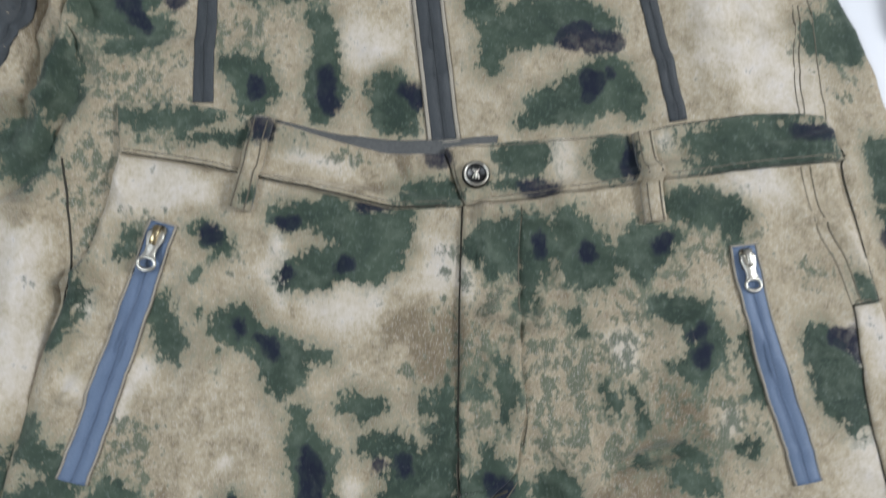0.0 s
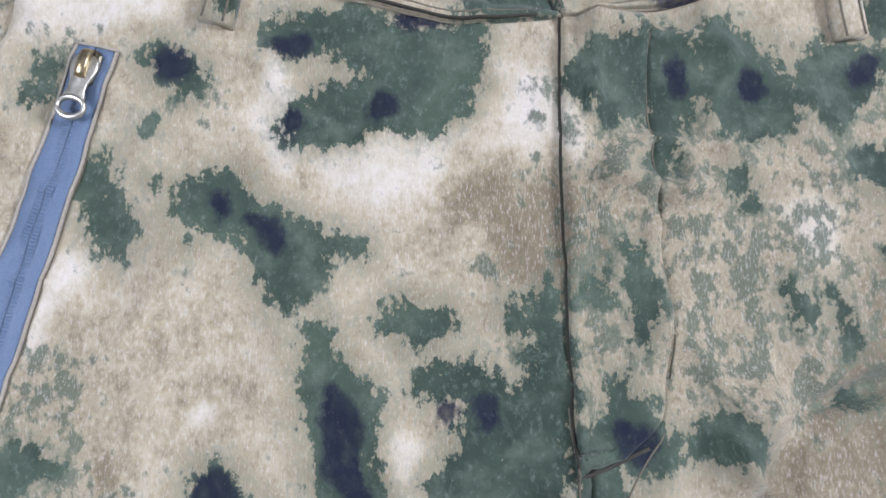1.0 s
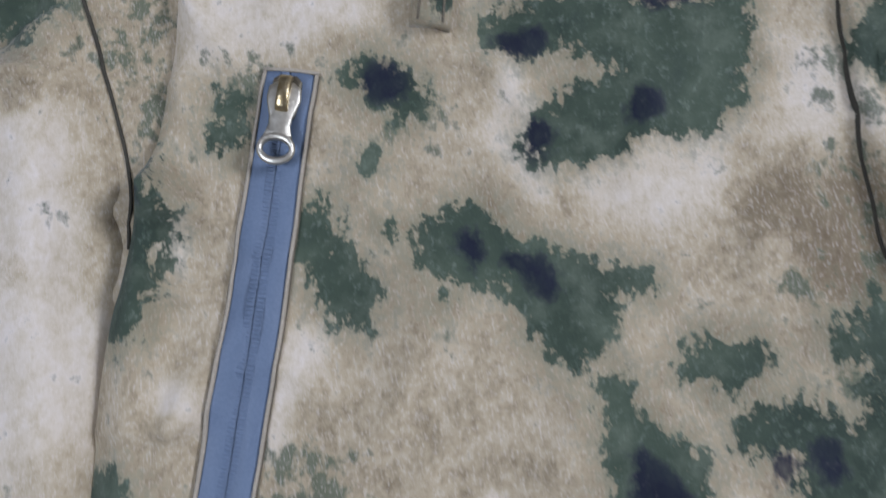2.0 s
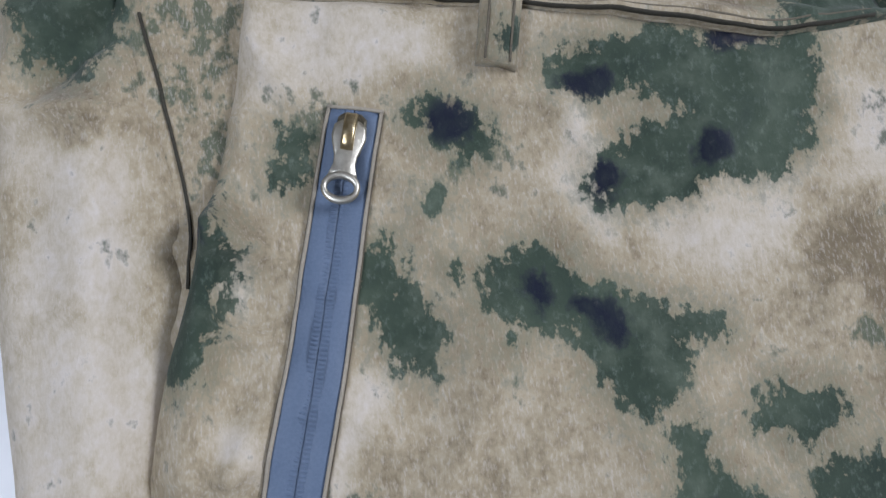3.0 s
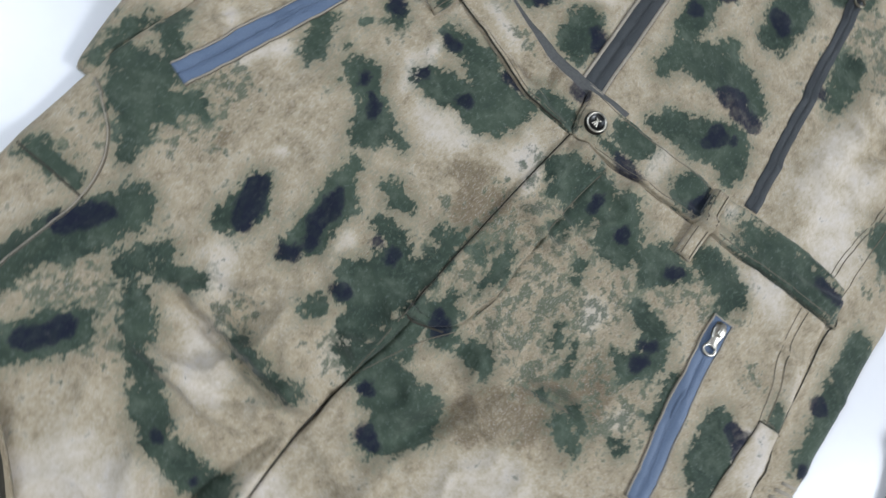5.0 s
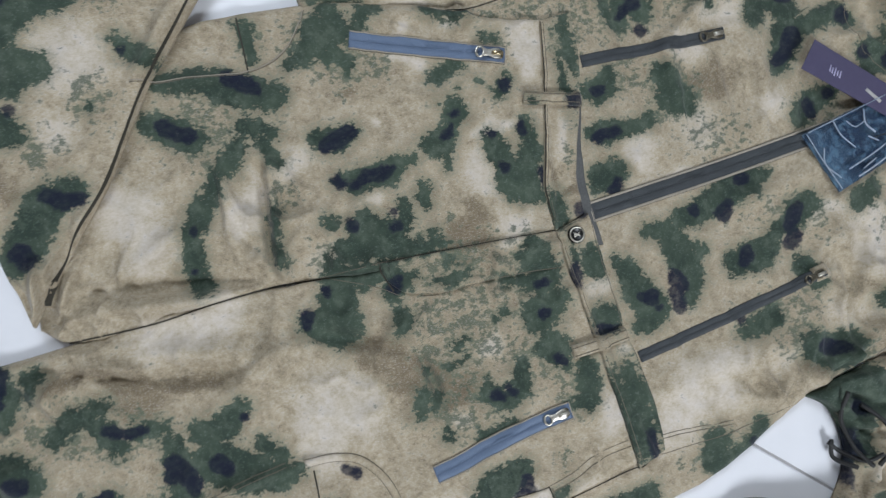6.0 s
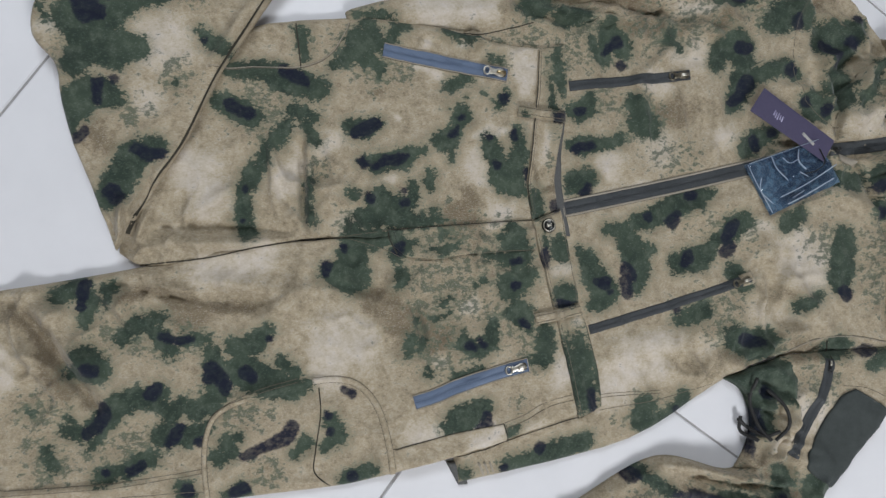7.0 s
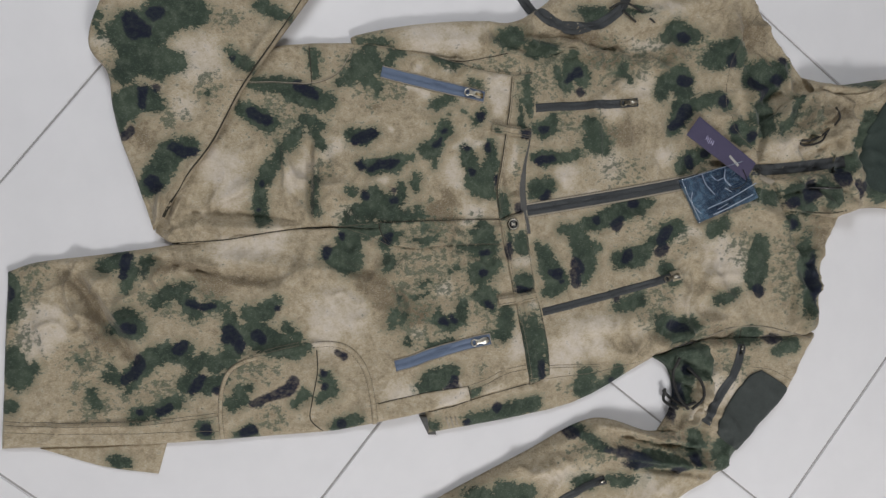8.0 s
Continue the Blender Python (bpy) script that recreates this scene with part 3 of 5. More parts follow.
PANTS_NAVY += [
    [(0.118, -0.190, 0.0030)], [(0.234, -0.320, 0.0036), (0.224, -0.311, 0.0049), (0.215, -0.304, 0.0036)], [(0.235, -0.282, 0.0049)],
    [(0.260, -0.234, 0.0036), (0.251, -0.209, 0.0060), (0.244, -0.182, 0.0084), (0.231, -0.170, 0.0066)], [(0.241, -0.125, 0.0043)],
    [(0.221, -0.126, 0.0035)], [(0.197, -0.094, 0.0049), (0.191, -0.103, 0.0035)], [(0.078, -0.566, 0.0091)], [(0.261, -0.393, 0.0049)],
    [(0.262, -0.367, 0.0040), (0.258, -0.353, 0.0048)], [(0.293, -0.301, 0.0073)], [(0.303, -0.246, 0.0073), (0.299, -0.233, 0.0056)],
    [(0.301, -0.101, 0.0056)]]
PANTS_LIGHT = [
    [(-0.213, 0.171, 0.0200), (-0.183, 0.166, 0.0090)], [(-0.135, 0.106, 0.0066), (-0.125, 0.091, 0.0057)],
    [(-0.019, 0.124, 0.0136), (-0.031, 0.097, 0.0120)], [(-0.084, 0.089, 0.0152)], [(0.158, 0.025, 0.0114)], [(0.092, 0.064, 0.0120)],
    [(0.194, 0.177, 0.0160)], [(-0.131, 0.119, 0.0066), (-0.130, 0.099, 0.0068)], [(-0.017, 0.117, 0.0123), (-0.005, 0.103, 0.0105)],
    [(-0.064, 0.090, 0.0108)], [(-0.204, 0.047, 0.0080), (-0.216, 0.022, 0.0056)], [(-0.246, 0.038, 0.0072)], [(-0.150, -0.018, 0.0048)],
    [(-0.076, -0.020, 0.0052)], [(-0.235, 0.078, 0.0044)], [(-0.120, 0.108, 0.0093), (-0.118, 0.090, 0.0076)],
    [(-0.096, -0.258, 0.0216), (-0.057, -0.249, 0.0228)], [(-0.110, -0.278, 0.0180)]]
PANTS_LIGHT += [
    [(0.025, -0.249, 0.0219), (0.022, -0.212, 0.0280), (0.008, -0.189, 0.0170)], [(0.128, -0.114, 0.0276), (0.159, -0.123, 0.0231)],
    [(0.138, -0.083, 0.0276)], [(-0.101, -0.140, 0.0141), (-0.076, -0.154, 0.0134)], [(-0.124, -0.100, 0.0154)], [(-0.012, -0.083, 0.0182)],
    [(0.160, -0.535, 0.0182), (0.112, -0.522, 0.0240)], [(0.137, -0.512, 0.0161)],
    [(0.265, -0.030, 0.0141), (0.257, 0.023, 0.0141), (0.256, 0.081, 0.0097)], [(0.263, 0.140, 0.0104)],
    [(0.271, 0.075, 0.0080), (0.273, 0.045, 0.0060)]]
# brown print, with shade of the fly edge, leg and crotch folds put in
PANTS_BROWN_AND_SHADE = [
    [(0.127, 0.004, 0.0220), (0.116, -0.013, 0.0135)], [(0.141, 0.032, 0.0160)], [(-0.034, 0.068, 0.0135)],
    [(-0.014, 0.069, 0.0144), (-0.027, 0.050, 0.0080)], [(-0.187, -0.026, 0.0040), (-0.182, -0.037, 0.0042)],
    [(-0.014, 0.048, 0.0127), (-0.010, 0.070, 0.0106)], [(0.097, -0.034, 0.0134)], [(0.071, -0.277, 0.0219)],
    [(0.137, -0.444, 0.0133), (0.164, -0.426, 0.0090)], [(-0.117, -0.375, 0.0100)],
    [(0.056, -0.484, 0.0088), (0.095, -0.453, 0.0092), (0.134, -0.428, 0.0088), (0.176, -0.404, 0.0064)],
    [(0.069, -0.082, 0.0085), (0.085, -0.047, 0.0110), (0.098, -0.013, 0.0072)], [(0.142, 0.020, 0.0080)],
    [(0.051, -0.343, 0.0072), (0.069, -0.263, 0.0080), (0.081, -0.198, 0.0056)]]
PANTS_BROWN_AND_SHADE += [
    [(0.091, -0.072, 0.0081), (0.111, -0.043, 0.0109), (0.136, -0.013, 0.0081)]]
PANTS_MOTTLE = [
    [(0.002, -0.072, 0.0212), (0.010, 0.013, 0.0252), (0.012, 0.114, 0.0280)], [(0.063, 0.015, 0.0300), (0.095, 0.072, 0.0354)],
    [(0.140, -0.005, 0.0240)], [(0.099, -0.379, 0.0243)], [(-0.213, -0.033, 0.0300), (-0.205, -0.001, 0.0212)], [(-0.092, -0.115, 0.0180)],
    [(-0.143, -0.187, 0.0212)], [(0.045, 0.111, 0.0354), (0.126, 0.117, 0.0283)], [(0.088, -0.344, 0.0242)],
    [(0.047, -0.527, 0.0242), (0.142, -0.560, 0.0212)], [(0.221, -0.466, 0.0242)], [(0.282, -0.206, 0.0242)], [(0.050, 0.106, 0.0210)],
    [(-0.252, -0.119, 0.0180)]]
PANTS_MOTTLE += [
    (0.036, 0.084, 0.0406, 0.0430, 1), (0.047, 0.027, 0.0470, 0.0577, 1), (0.091, 0.053, 0.0406, 0.0421, 1), (0.100, 0.004, 0.0471, 0.0305, 1),
    (0.162, 0.140, 0.0388, 0.0306, 2), (-0.024, 0.019, 0.0127, 0.0170, 1), (-0.032, 0.047, 0.0178, 0.0139, 1), (-0.164, 0.123, 0.0161, 0.0165, 2),
    (-0.210, 0.136, 0.0178, 0.0184, 2), (0.234, 0.119, 0.0234, 0.0153, 2), (0.140, 0.021, 0.0622, 0.0613, 87), (0.180, -0.463, 0.0459, 0.0325, 86),
    (0.246, -0.458, 0.0384, 0.0326, 86), (-0.243, -0.051, 0.0518, 0.0430, 90), (0.194, -0.243, 0.0741, 0.0505, 86), (0.106, -0.320, 0.0723, 0.0332, 87)]
PANTS_MOTTLE += [
    (0.236, -0.365, 0.0634, 0.0413, 86), (0.038, 0.096, 0.0819, 0.0442, 88), (-0.019, -0.060, 0.0519, 0.0345, 88), (0.142, -0.559, 0.0445, 0.0480, 87),
    (-0.175, -0.172, 0.0668, 0.0423, 90)]
PANTS_PRINT = dict(green=PANTS_GREEN, navy=PANTS_NAVY, light=PANTS_LIGHT, brown=PANTS_BROWN_AND_SHADE, mottle=PANTS_MOTTLE)

SHIN_GREEN = [
    [(-0.322, -0.294, 0.0240), (-0.321, -0.326, 0.0288), (-0.297, -0.350, 0.0272), (-0.288, -0.380, 0.0320)],
    [(-0.231, -0.391, 0.0160), (-0.257, -0.373, 0.0272), (-0.248, -0.343, 0.0256), (-0.248, -0.319, 0.0144)],
    [(-0.157, -0.405, 0.0119), (-0.181, -0.397, 0.0240), (-0.199, -0.375, 0.0168), (-0.191, -0.354, 0.0160)],
    [(-0.069, -0.363, 0.0161), (-0.097, -0.342, 0.0176), (-0.117, -0.332, 0.0176), (-0.127, -0.308, 0.0145)],
    [(-0.267, -0.247, 0.0048), (-0.253, -0.233, 0.0088), (-0.239, -0.216, 0.0064)],
    [(-0.332, -0.198, 0.0088), (-0.320, -0.174, 0.0112), (-0.311, -0.156, 0.0048)], [(-0.312, -0.424, 0.0063), (-0.288, -0.419, 0.0049)],
    [(-0.203, -0.278, 0.0040)]]
SHIN_NAVY = [
    [(-0.316, -0.348, 0.0080), (-0.319, -0.339, 0.0064)], [(-0.308, -0.380, 0.0098), (-0.295, -0.372, 0.0136), (-0.291, -0.360, 0.0077)],
    [(-0.207, -0.366, 0.0048), (-0.185, -0.370, 0.0040)], [(-0.211, -0.348, 0.0048)], [(-0.150, -0.385, 0.0048), (-0.140, -0.394, 0.0056)],
    [(-0.125, -0.327, 0.0064), (-0.118, -0.314, 0.0072), (-0.118, -0.301, 0.0056)], [(-0.075, -0.360, 0.0080), (-0.067, -0.354, 0.0080)],
    [(-0.254, -0.240, 0.0024)]]
SHIN_LIGHT = [
    [(-0.248, -0.289, 0.0288)], [(-0.280, -0.412, 0.0176)], [(-0.182, -0.315, 0.0168)]]
SHIN_BROWN = [
    [(-0.142, -0.368, 0.0176)]]
SHIN_PRINT = dict(green=SHIN_GREEN, navy=SHIN_NAVY, light=SHIN_LIGHT, brown=SHIN_BROWN,
    mottle=[(-0.209, -0.276, 0.0322, 0.0332, 90), (-0.309, -0.248, 0.0406, 0.0250, 91), (-0.168, -0.326, 0.0317, 0.0248, 90), (-0.241, -0.401, 0.0232, 0.0489, 90)])

JACKET_GREEN = [
    [(-0.257, 0.274, 0.0060), (-0.235, 0.280, 0.0120), (-0.219, 0.272, 0.0104), (-0.244, 0.258, 0.0054)],
    [(-0.168, 0.253, 0.0058), (-0.153, 0.247, 0.0112), (-0.146, 0.234, 0.0136), (-0.147, 0.222, 0.0072)],
    [(-0.109, 0.286, 0.0080), (-0.100, 0.261, 0.0100), (-0.100, 0.236, 0.0132), (-0.101, 0.219, 0.0082)],
    [(-0.056, 0.238, 0.0128), (-0.052, 0.221, 0.0165), (-0.037, 0.234, 0.0064)],
    [(0.014, 0.260, 0.0080), (0.018, 0.283, 0.0120), (0.046, 0.293, 0.0168), (0.073, 0.303, 0.0144), (0.093, 0.295, 0.0099)],
    [(0.040, 0.219, 0.0064), (0.052, 0.230, 0.0128), (0.078, 0.237, 0.0192), (0.098, 0.253, 0.0160), (0.109, 0.236, 0.0128)],
    [(0.252, 0.294, 0.0140), (0.273, 0.286, 0.0128), (0.291, 0.304, 0.0120)]]
JACKET_GREEN += [
    [(0.284, 0.210, 0.0064)], [(-0.154, 0.311, 0.0112), (-0.121, 0.331, 0.0168), (-0.126, 0.311, 0.0129)],
    [(-0.201, 0.436, 0.0096), (-0.222, 0.448, 0.0144), (-0.225, 0.472, 0.0238), (-0.205, 0.477, 0.0161)],
    [(-0.145, 0.457, 0.0129), (-0.178, 0.474, 0.0193), (-0.189, 0.505, 0.0113), (-0.197, 0.538, 0.0113), (-0.185, 0.552, 0.0113)],
    [(-0.084, 0.469, 0.0129), (-0.097, 0.487, 0.0140), (-0.103, 0.512, 0.0121)], [(-0.141, 0.575, 0.0193), (-0.127, 0.595, 0.0120)],
    [(0.008, 0.304, 0.0113), (0.005, 0.323, 0.0141), (-0.007, 0.348, 0.0140), (-0.022, 0.387, 0.0193), (-0.028, 0.411, 0.0070)],
    [(0.041, 0.409, 0.0089), (0.037, 0.426, 0.0120), (0.025, 0.438, 0.0161), (0.016, 0.459, 0.0129)]]
JACKET_GREEN += [
    [(0.066, 0.357, 0.0145), (0.063, 0.384, 0.0168), (0.056, 0.401, 0.0121)], [(0.082, 0.435, 0.0112), (0.104, 0.449, 0.0113)],
    [(0.143, 0.346, 0.0073), (0.141, 0.362, 0.0106), (0.133, 0.385, 0.0134)], [(0.174, 0.426, 0.0170), (0.188, 0.453, 0.0226), (0.178, 0.479, 0.0129)],
    [(0.268, 0.289, 0.0098), (0.279, 0.323, 0.0106), (0.262, 0.341, 0.0140), (0.246, 0.350, 0.0085)], [(-0.255, 0.284, 0.0129), (-0.231, 0.302, 0.0144)],
    [(-0.293, 0.451, 0.0110), (-0.302, 0.471, 0.0240), (-0.298, 0.497, 0.0160)],
    [(-0.256, 0.520, 0.0110), (-0.266, 0.542, 0.0220), (-0.269, 0.563, 0.0201), (-0.256, 0.583, 0.0110)],
    [(-0.228, 0.611, 0.0286), (-0.202, 0.617, 0.0240), (-0.238, 0.645, 0.0180), (-0.247, 0.660, 0.0121)]]
JACKET_GREEN += [
    # first stroke: shade of the crumpled armpit, painted in green
    [(-0.160, 0.604, 0.0140), (-0.138, 0.615, 0.0090)], [(-0.131, 0.789, 0.0121), (-0.150, 0.814, 0.0198)],
    [(-0.073, 0.755, 0.0198), (-0.087, 0.779, 0.0154)], [(-0.045, 0.711, 0.0132), (-0.025, 0.734, 0.0165)],
    [(0.048, 0.608, 0.0150), (0.086, 0.601, 0.0220), (0.116, 0.595, 0.0160)], [(0.208, 0.566, 0.0110), (0.200, 0.589, 0.0150)],
    [(0.231, 0.628, 0.0090), (0.223, 0.656, 0.0140)], [(0.337, 0.273, 0.0080), (0.368, 0.313, 0.0091)],
    [(0.392, 0.378, 0.0181), (0.397, 0.428, 0.0140), (0.410, 0.449, 0.0090)], [(0.427, 0.148, 0.0181), (0.430, 0.187, 0.0127)],
    [(0.310, 0.097, 0.0100), (0.305, 0.143, 0.0126), (0.291, 0.201, 0.0145)], [(0.315, 0.043, 0.0091)],
    [(-0.271, 0.219, 0.0144), (-0.274, 0.249, 0.0108)]]
JACKET_GREEN += [
    [(-0.279, -0.004, 0.0028), (-0.284, -0.018, 0.0048), (-0.286, -0.036, 0.0048), (-0.285, -0.051, 0.0048)],
    # dark green in the shoulder valleys: fold shade put into the print
    [(-0.240, 0.368, 0.0064), (-0.224, 0.383, 0.0064)], [(-0.181, 0.615, 0.0180), (-0.143, 0.621, 0.0121)],
    [(-0.138, 0.642, 0.0100), (-0.166, 0.664, 0.0120), (-0.190, 0.678, 0.0088)], [(-0.122, 0.778, 0.0099), (-0.127, 0.802, 0.0176)],
    [(-0.048, 0.814, 0.0199), (-0.028, 0.825, 0.0154)], [(-0.032, 0.668, 0.0198), (-0.005, 0.694, 0.0120)],
    [(-0.028, 0.631, 0.0140), (-0.034, 0.595, 0.0121)], [(0.016, 0.666, 0.0155)], [(0.034, 0.298, 0.0071), (0.043, 0.319, 0.0057)],
    [(-0.251, 0.373, 0.0056)], [(0.024, 0.519, 0.0129), (0.012, 0.544, 0.0113)], [(0.140, 0.529, 0.0097), (0.129, 0.562, 0.0081)]]
JACKET_GREEN += [
    (0.108, 0.691, 0.0192, 0.0673, 88), (0.390, 0.536, 0.0267, 0.0397, 53), (0.423, 0.282, 0.0192, 0.0128, 85), (0.430, 0.110, 0.0274, 0.0143, 85),
    (-0.290, 0.185, 0.0240, 0.0178, 91), (-0.331, 0.322, 0.0288, 0.0127, 91), (-0.336, 0.400, 0.0196, 0.0073, 91), (-0.217, 0.809, 0.0329, 0.0078, 90),
    (0.380, 0.475, 0.0162, 0.0281, 85), (0.425, 0.345, 0.0293, 0.0092, 85), (0.317, 0.206, 0.0372, 0.0073, 95)]
JACKET_NAVY = [
    [(-0.233, 0.285, 0.0060), (-0.227, 0.278, 0.0027)], [(-0.148, 0.242, 0.0027), (-0.146, 0.234, 0.0040)],
    [(-0.099, 0.249, 0.0044), (-0.099, 0.232, 0.0040), (-0.095, 0.224, 0.0051)],
    [(-0.047, 0.237, 0.0036), (-0.039, 0.238, 0.0048), (-0.036, 0.229, 0.0041)],
    [(0.070, 0.281, 0.0091), (0.078, 0.290, 0.0070), (0.086, 0.278, 0.0080), (0.102, 0.281, 0.0056)], [(0.084, 0.250, 0.0076), (0.082, 0.239, 0.0041)],
    [(0.096, 0.257, 0.0024)], [(-0.225, 0.475, 0.0088), (-0.223, 0.486, 0.0064)],
    [(-0.177, 0.482, 0.0104), (-0.160, 0.470, 0.0073), (-0.149, 0.455, 0.0064)], [(-0.191, 0.547, 0.0088)],
    [(-0.095, 0.482, 0.0064), (-0.082, 0.486, 0.0042)], [(-0.104, 0.511, 0.0064)], [(-0.143, 0.565, 0.0064)], [(-0.131, 0.595, 0.0063)]]
JACKET_NAVY += [
    [(-0.024, 0.384, 0.0081)], [(0.009, 0.352, 0.0080), (-0.001, 0.358, 0.0035)], [(0.001, 0.320, 0.0056)],
    [(0.038, 0.428, 0.0057), (0.027, 0.435, 0.0088), (0.018, 0.444, 0.0035)], [(0.067, 0.365, 0.0064), (0.060, 0.371, 0.0073)],
    [(0.056, 0.426, 0.0078), (0.050, 0.435, 0.0073)], [(0.127, 0.348, 0.0048)], [(0.178, 0.441, 0.0078), (0.183, 0.459, 0.0064)],
    [(0.263, 0.336, 0.0042)], [(-0.239, 0.294, 0.0078)], [(-0.207, 0.298, 0.0056)], [(-0.295, 0.479, 0.0090)], [(-0.256, 0.564, 0.0100)],
    [(-0.221, 0.601, 0.0090), (-0.207, 0.612, 0.0150)], [(-0.225, 0.645, 0.0080)], [(-0.257, 0.656, 0.0066)], [(-0.044, 0.783, 0.0066)],
    [(0.128, 0.601, 0.0100)], [(0.417, 0.442, 0.0060)], [(0.293, 0.143, 0.0070)], [(0.313, 0.092, 0.0045)]]
JACKET_NAVY += [
    [(-0.029, 0.786, 0.0077), (-0.043, 0.795, 0.0066)], [(0.019, 0.668, 0.0066)]]
JACKET_NAVY += [
    (0.118, 0.701, 0.0085, 0.0385, 87), (0.381, 0.356, 0.0335, 0.0073, 76), (0.342, 0.263, 0.0114, 0.0073, 85), (-0.058, 0.750, 0.0108, 0.0154, 89),
    # the two collar patches here paint the darkness of its creases
    (0.210, 0.624, 0.0147, 0.0067, 87), (-0.036, 0.690, 0.0106, 0.0192, 89), (-0.017, 0.663, 0.0084, 0.0076, 88), (0.401, 0.375, 0.0197, 0.0046, 85),
    (0.398, 0.469, 0.0081, 0.0075, 85)]
JACKET_LIGHT = [
    [(0.188, 0.269, 0.0231), (0.211, 0.245, 0.0184)], [(-0.073, 0.270, 0.0140)], [(-0.288, 0.128, 0.0184), (-0.275, 0.084, 0.0138)],
    [(0.078, 0.552, 0.0419), (0.055, 0.539, 0.0290)], [(0.197, 0.266, 0.0252), (0.228, 0.241, 0.0240)], [(0.201, 0.309, 0.0198)],
    [(-0.096, 0.341, 0.0274)], [(0.074, 0.539, 0.0374)], [(-0.293, 0.051, 0.0306)], [(-0.296, 0.101, 0.0134), (-0.294, 0.043, 0.0100)],
    [(-0.173, 0.350, 0.0168)], [(-0.097, 0.440, 0.0161)]]
JACKET_LIGHT += [
    (0.180, 0.334, 0.0879, 0.0220, 87), (-0.337, 0.439, 0.0437, 0.0166, 91), (-0.286, 0.418, 0.0594, 0.0129, 91), (-0.217, 0.396, 0.0432, 0.0183, 90),
    (-0.035, 0.322, 0.0580, 0.0109, 89), (0.146, 0.493, 0.0406, 0.0243, 87), (0.288, 0.508, 0.0306, 0.0376, 86), (0.407, 0.250, 0.0438, 0.0182, 85),
    (0.438, 0.393, 0.0497, 0.0148, 85), (0.291, 0.549, 0.0206, 0.0378, 86), (-0.113, 0.666, 0.0423, 0.0172, 89), (0.033, 0.466, 0.0402, 0.0130, 88)]
JACKET_BROWN = [
    [(-0.299, 0.190, 0.0184), (-0.291, 0.158, 0.0078)], [(0.187, 0.363, 0.0196)], [(0.137, 0.498, 0.0226)], [(-0.248, 0.457, 0.0210)],
    [(-0.304, 0.603, 0.0330)], [(-0.283, 0.149, 0.0092)]]
JACKET_BROWN += [
    (-0.285, 0.311, 0.0765, 0.0146, 83), (-0.246, 0.628, 0.0313, 0.0189, 90), (0.391, 0.495, 0.0409, 0.0243, 58), (0.350, 0.456, 0.0342, 0.0150, 86),
    (-0.135, 0.364, 0.0487, 0.0274, 89), (0.176, 0.699, 0.0257, 0.0289, 87), (-0.169, 0.742, 0.0425, 0.0157, 117), (0.199, 0.421, 0.0398, 0.0111, 87),
    (-0.254, 0.348, 0.0582, 0.0109, 90), (-0.056, 0.228, 0.0281, 0.0126, 89), (0.041, 0.704, 0.0257, 0.0385, 88), (0.197, 0.552, 0.0413, 0.0132, 87)]
JACKET_MOTTLE = [
    [(-0.132, 0.323, 0.0420)], [(-0.234, 0.267, 0.0400)], [(0.051, 0.572, 0.0320)], [(0.157, 0.411, 0.0322)], [(-0.017, 0.363, 0.0354)],
    [(-0.243, 0.242, 0.0440)], [(-0.261, 0.174, 0.0200)], [(0.265, 0.295, 0.0280)], [(-0.249, 0.344, 0.0403), (-0.262, 0.428, 0.0322)],
    [(-0.049, 0.579, 0.0453)]]
JACKET_MOTTLE += [
    (0.377, 0.445, 0.0911, 0.0374, 85), (0.097, 0.659, 0.0531, 0.0861, 88), (-0.045, 0.706, 0.0753, 0.0576, 89), (-0.243, 0.268, 0.0410, 0.0365, 3),
    (-0.220, 0.220, 0.0441, 0.0197, 2), (-0.250, 0.161, 0.0178, 0.0555, 2), (-0.161, 0.271, 0.0304, 0.0328, 3), (-0.235, 0.286, 0.0476, 0.0451, 90),
    (-0.235, 0.234, 0.0375, 0.0358, 90), (-0.080, 0.362, 0.0586, 0.0366, 89), (-0.087, 0.490, 0.0505, 0.0373, 89), (-0.273, 0.517, 0.0508, 0.0373, 90),
    (-0.048, 0.591, 0.0625, 0.0378, 89), (-0.136, 0.325, 0.0482, 0.0364, 89), (0.032, 0.437, 0.0599, 0.0371, 88), (0.375, 0.308, 0.0778, 0.0275, 85)]
JACKET_MOTTLE += [
    (0.311, 0.132, 0.0739, 0.0214, 86), (0.274, 0.302, 0.0775, 0.0219, 86), (0.244, 0.551, 0.0517, 0.0473, 86), (-0.151, 0.688, 0.0426, 0.0478, 90),
    (0.124, 0.404, 0.0695, 0.0277, 87), (0.193, 0.481, 0.0609, 0.0281, 87), (-0.282, -0.041, 0.0519, 0.0172, 91)]
JACKET_PRINT = dict(green=JACKET_GREEN, navy=JACKET_NAVY, light=JACKET_LIGHT, brown=JACKET_BROWN, mottle=JACKET_MOTTLE)

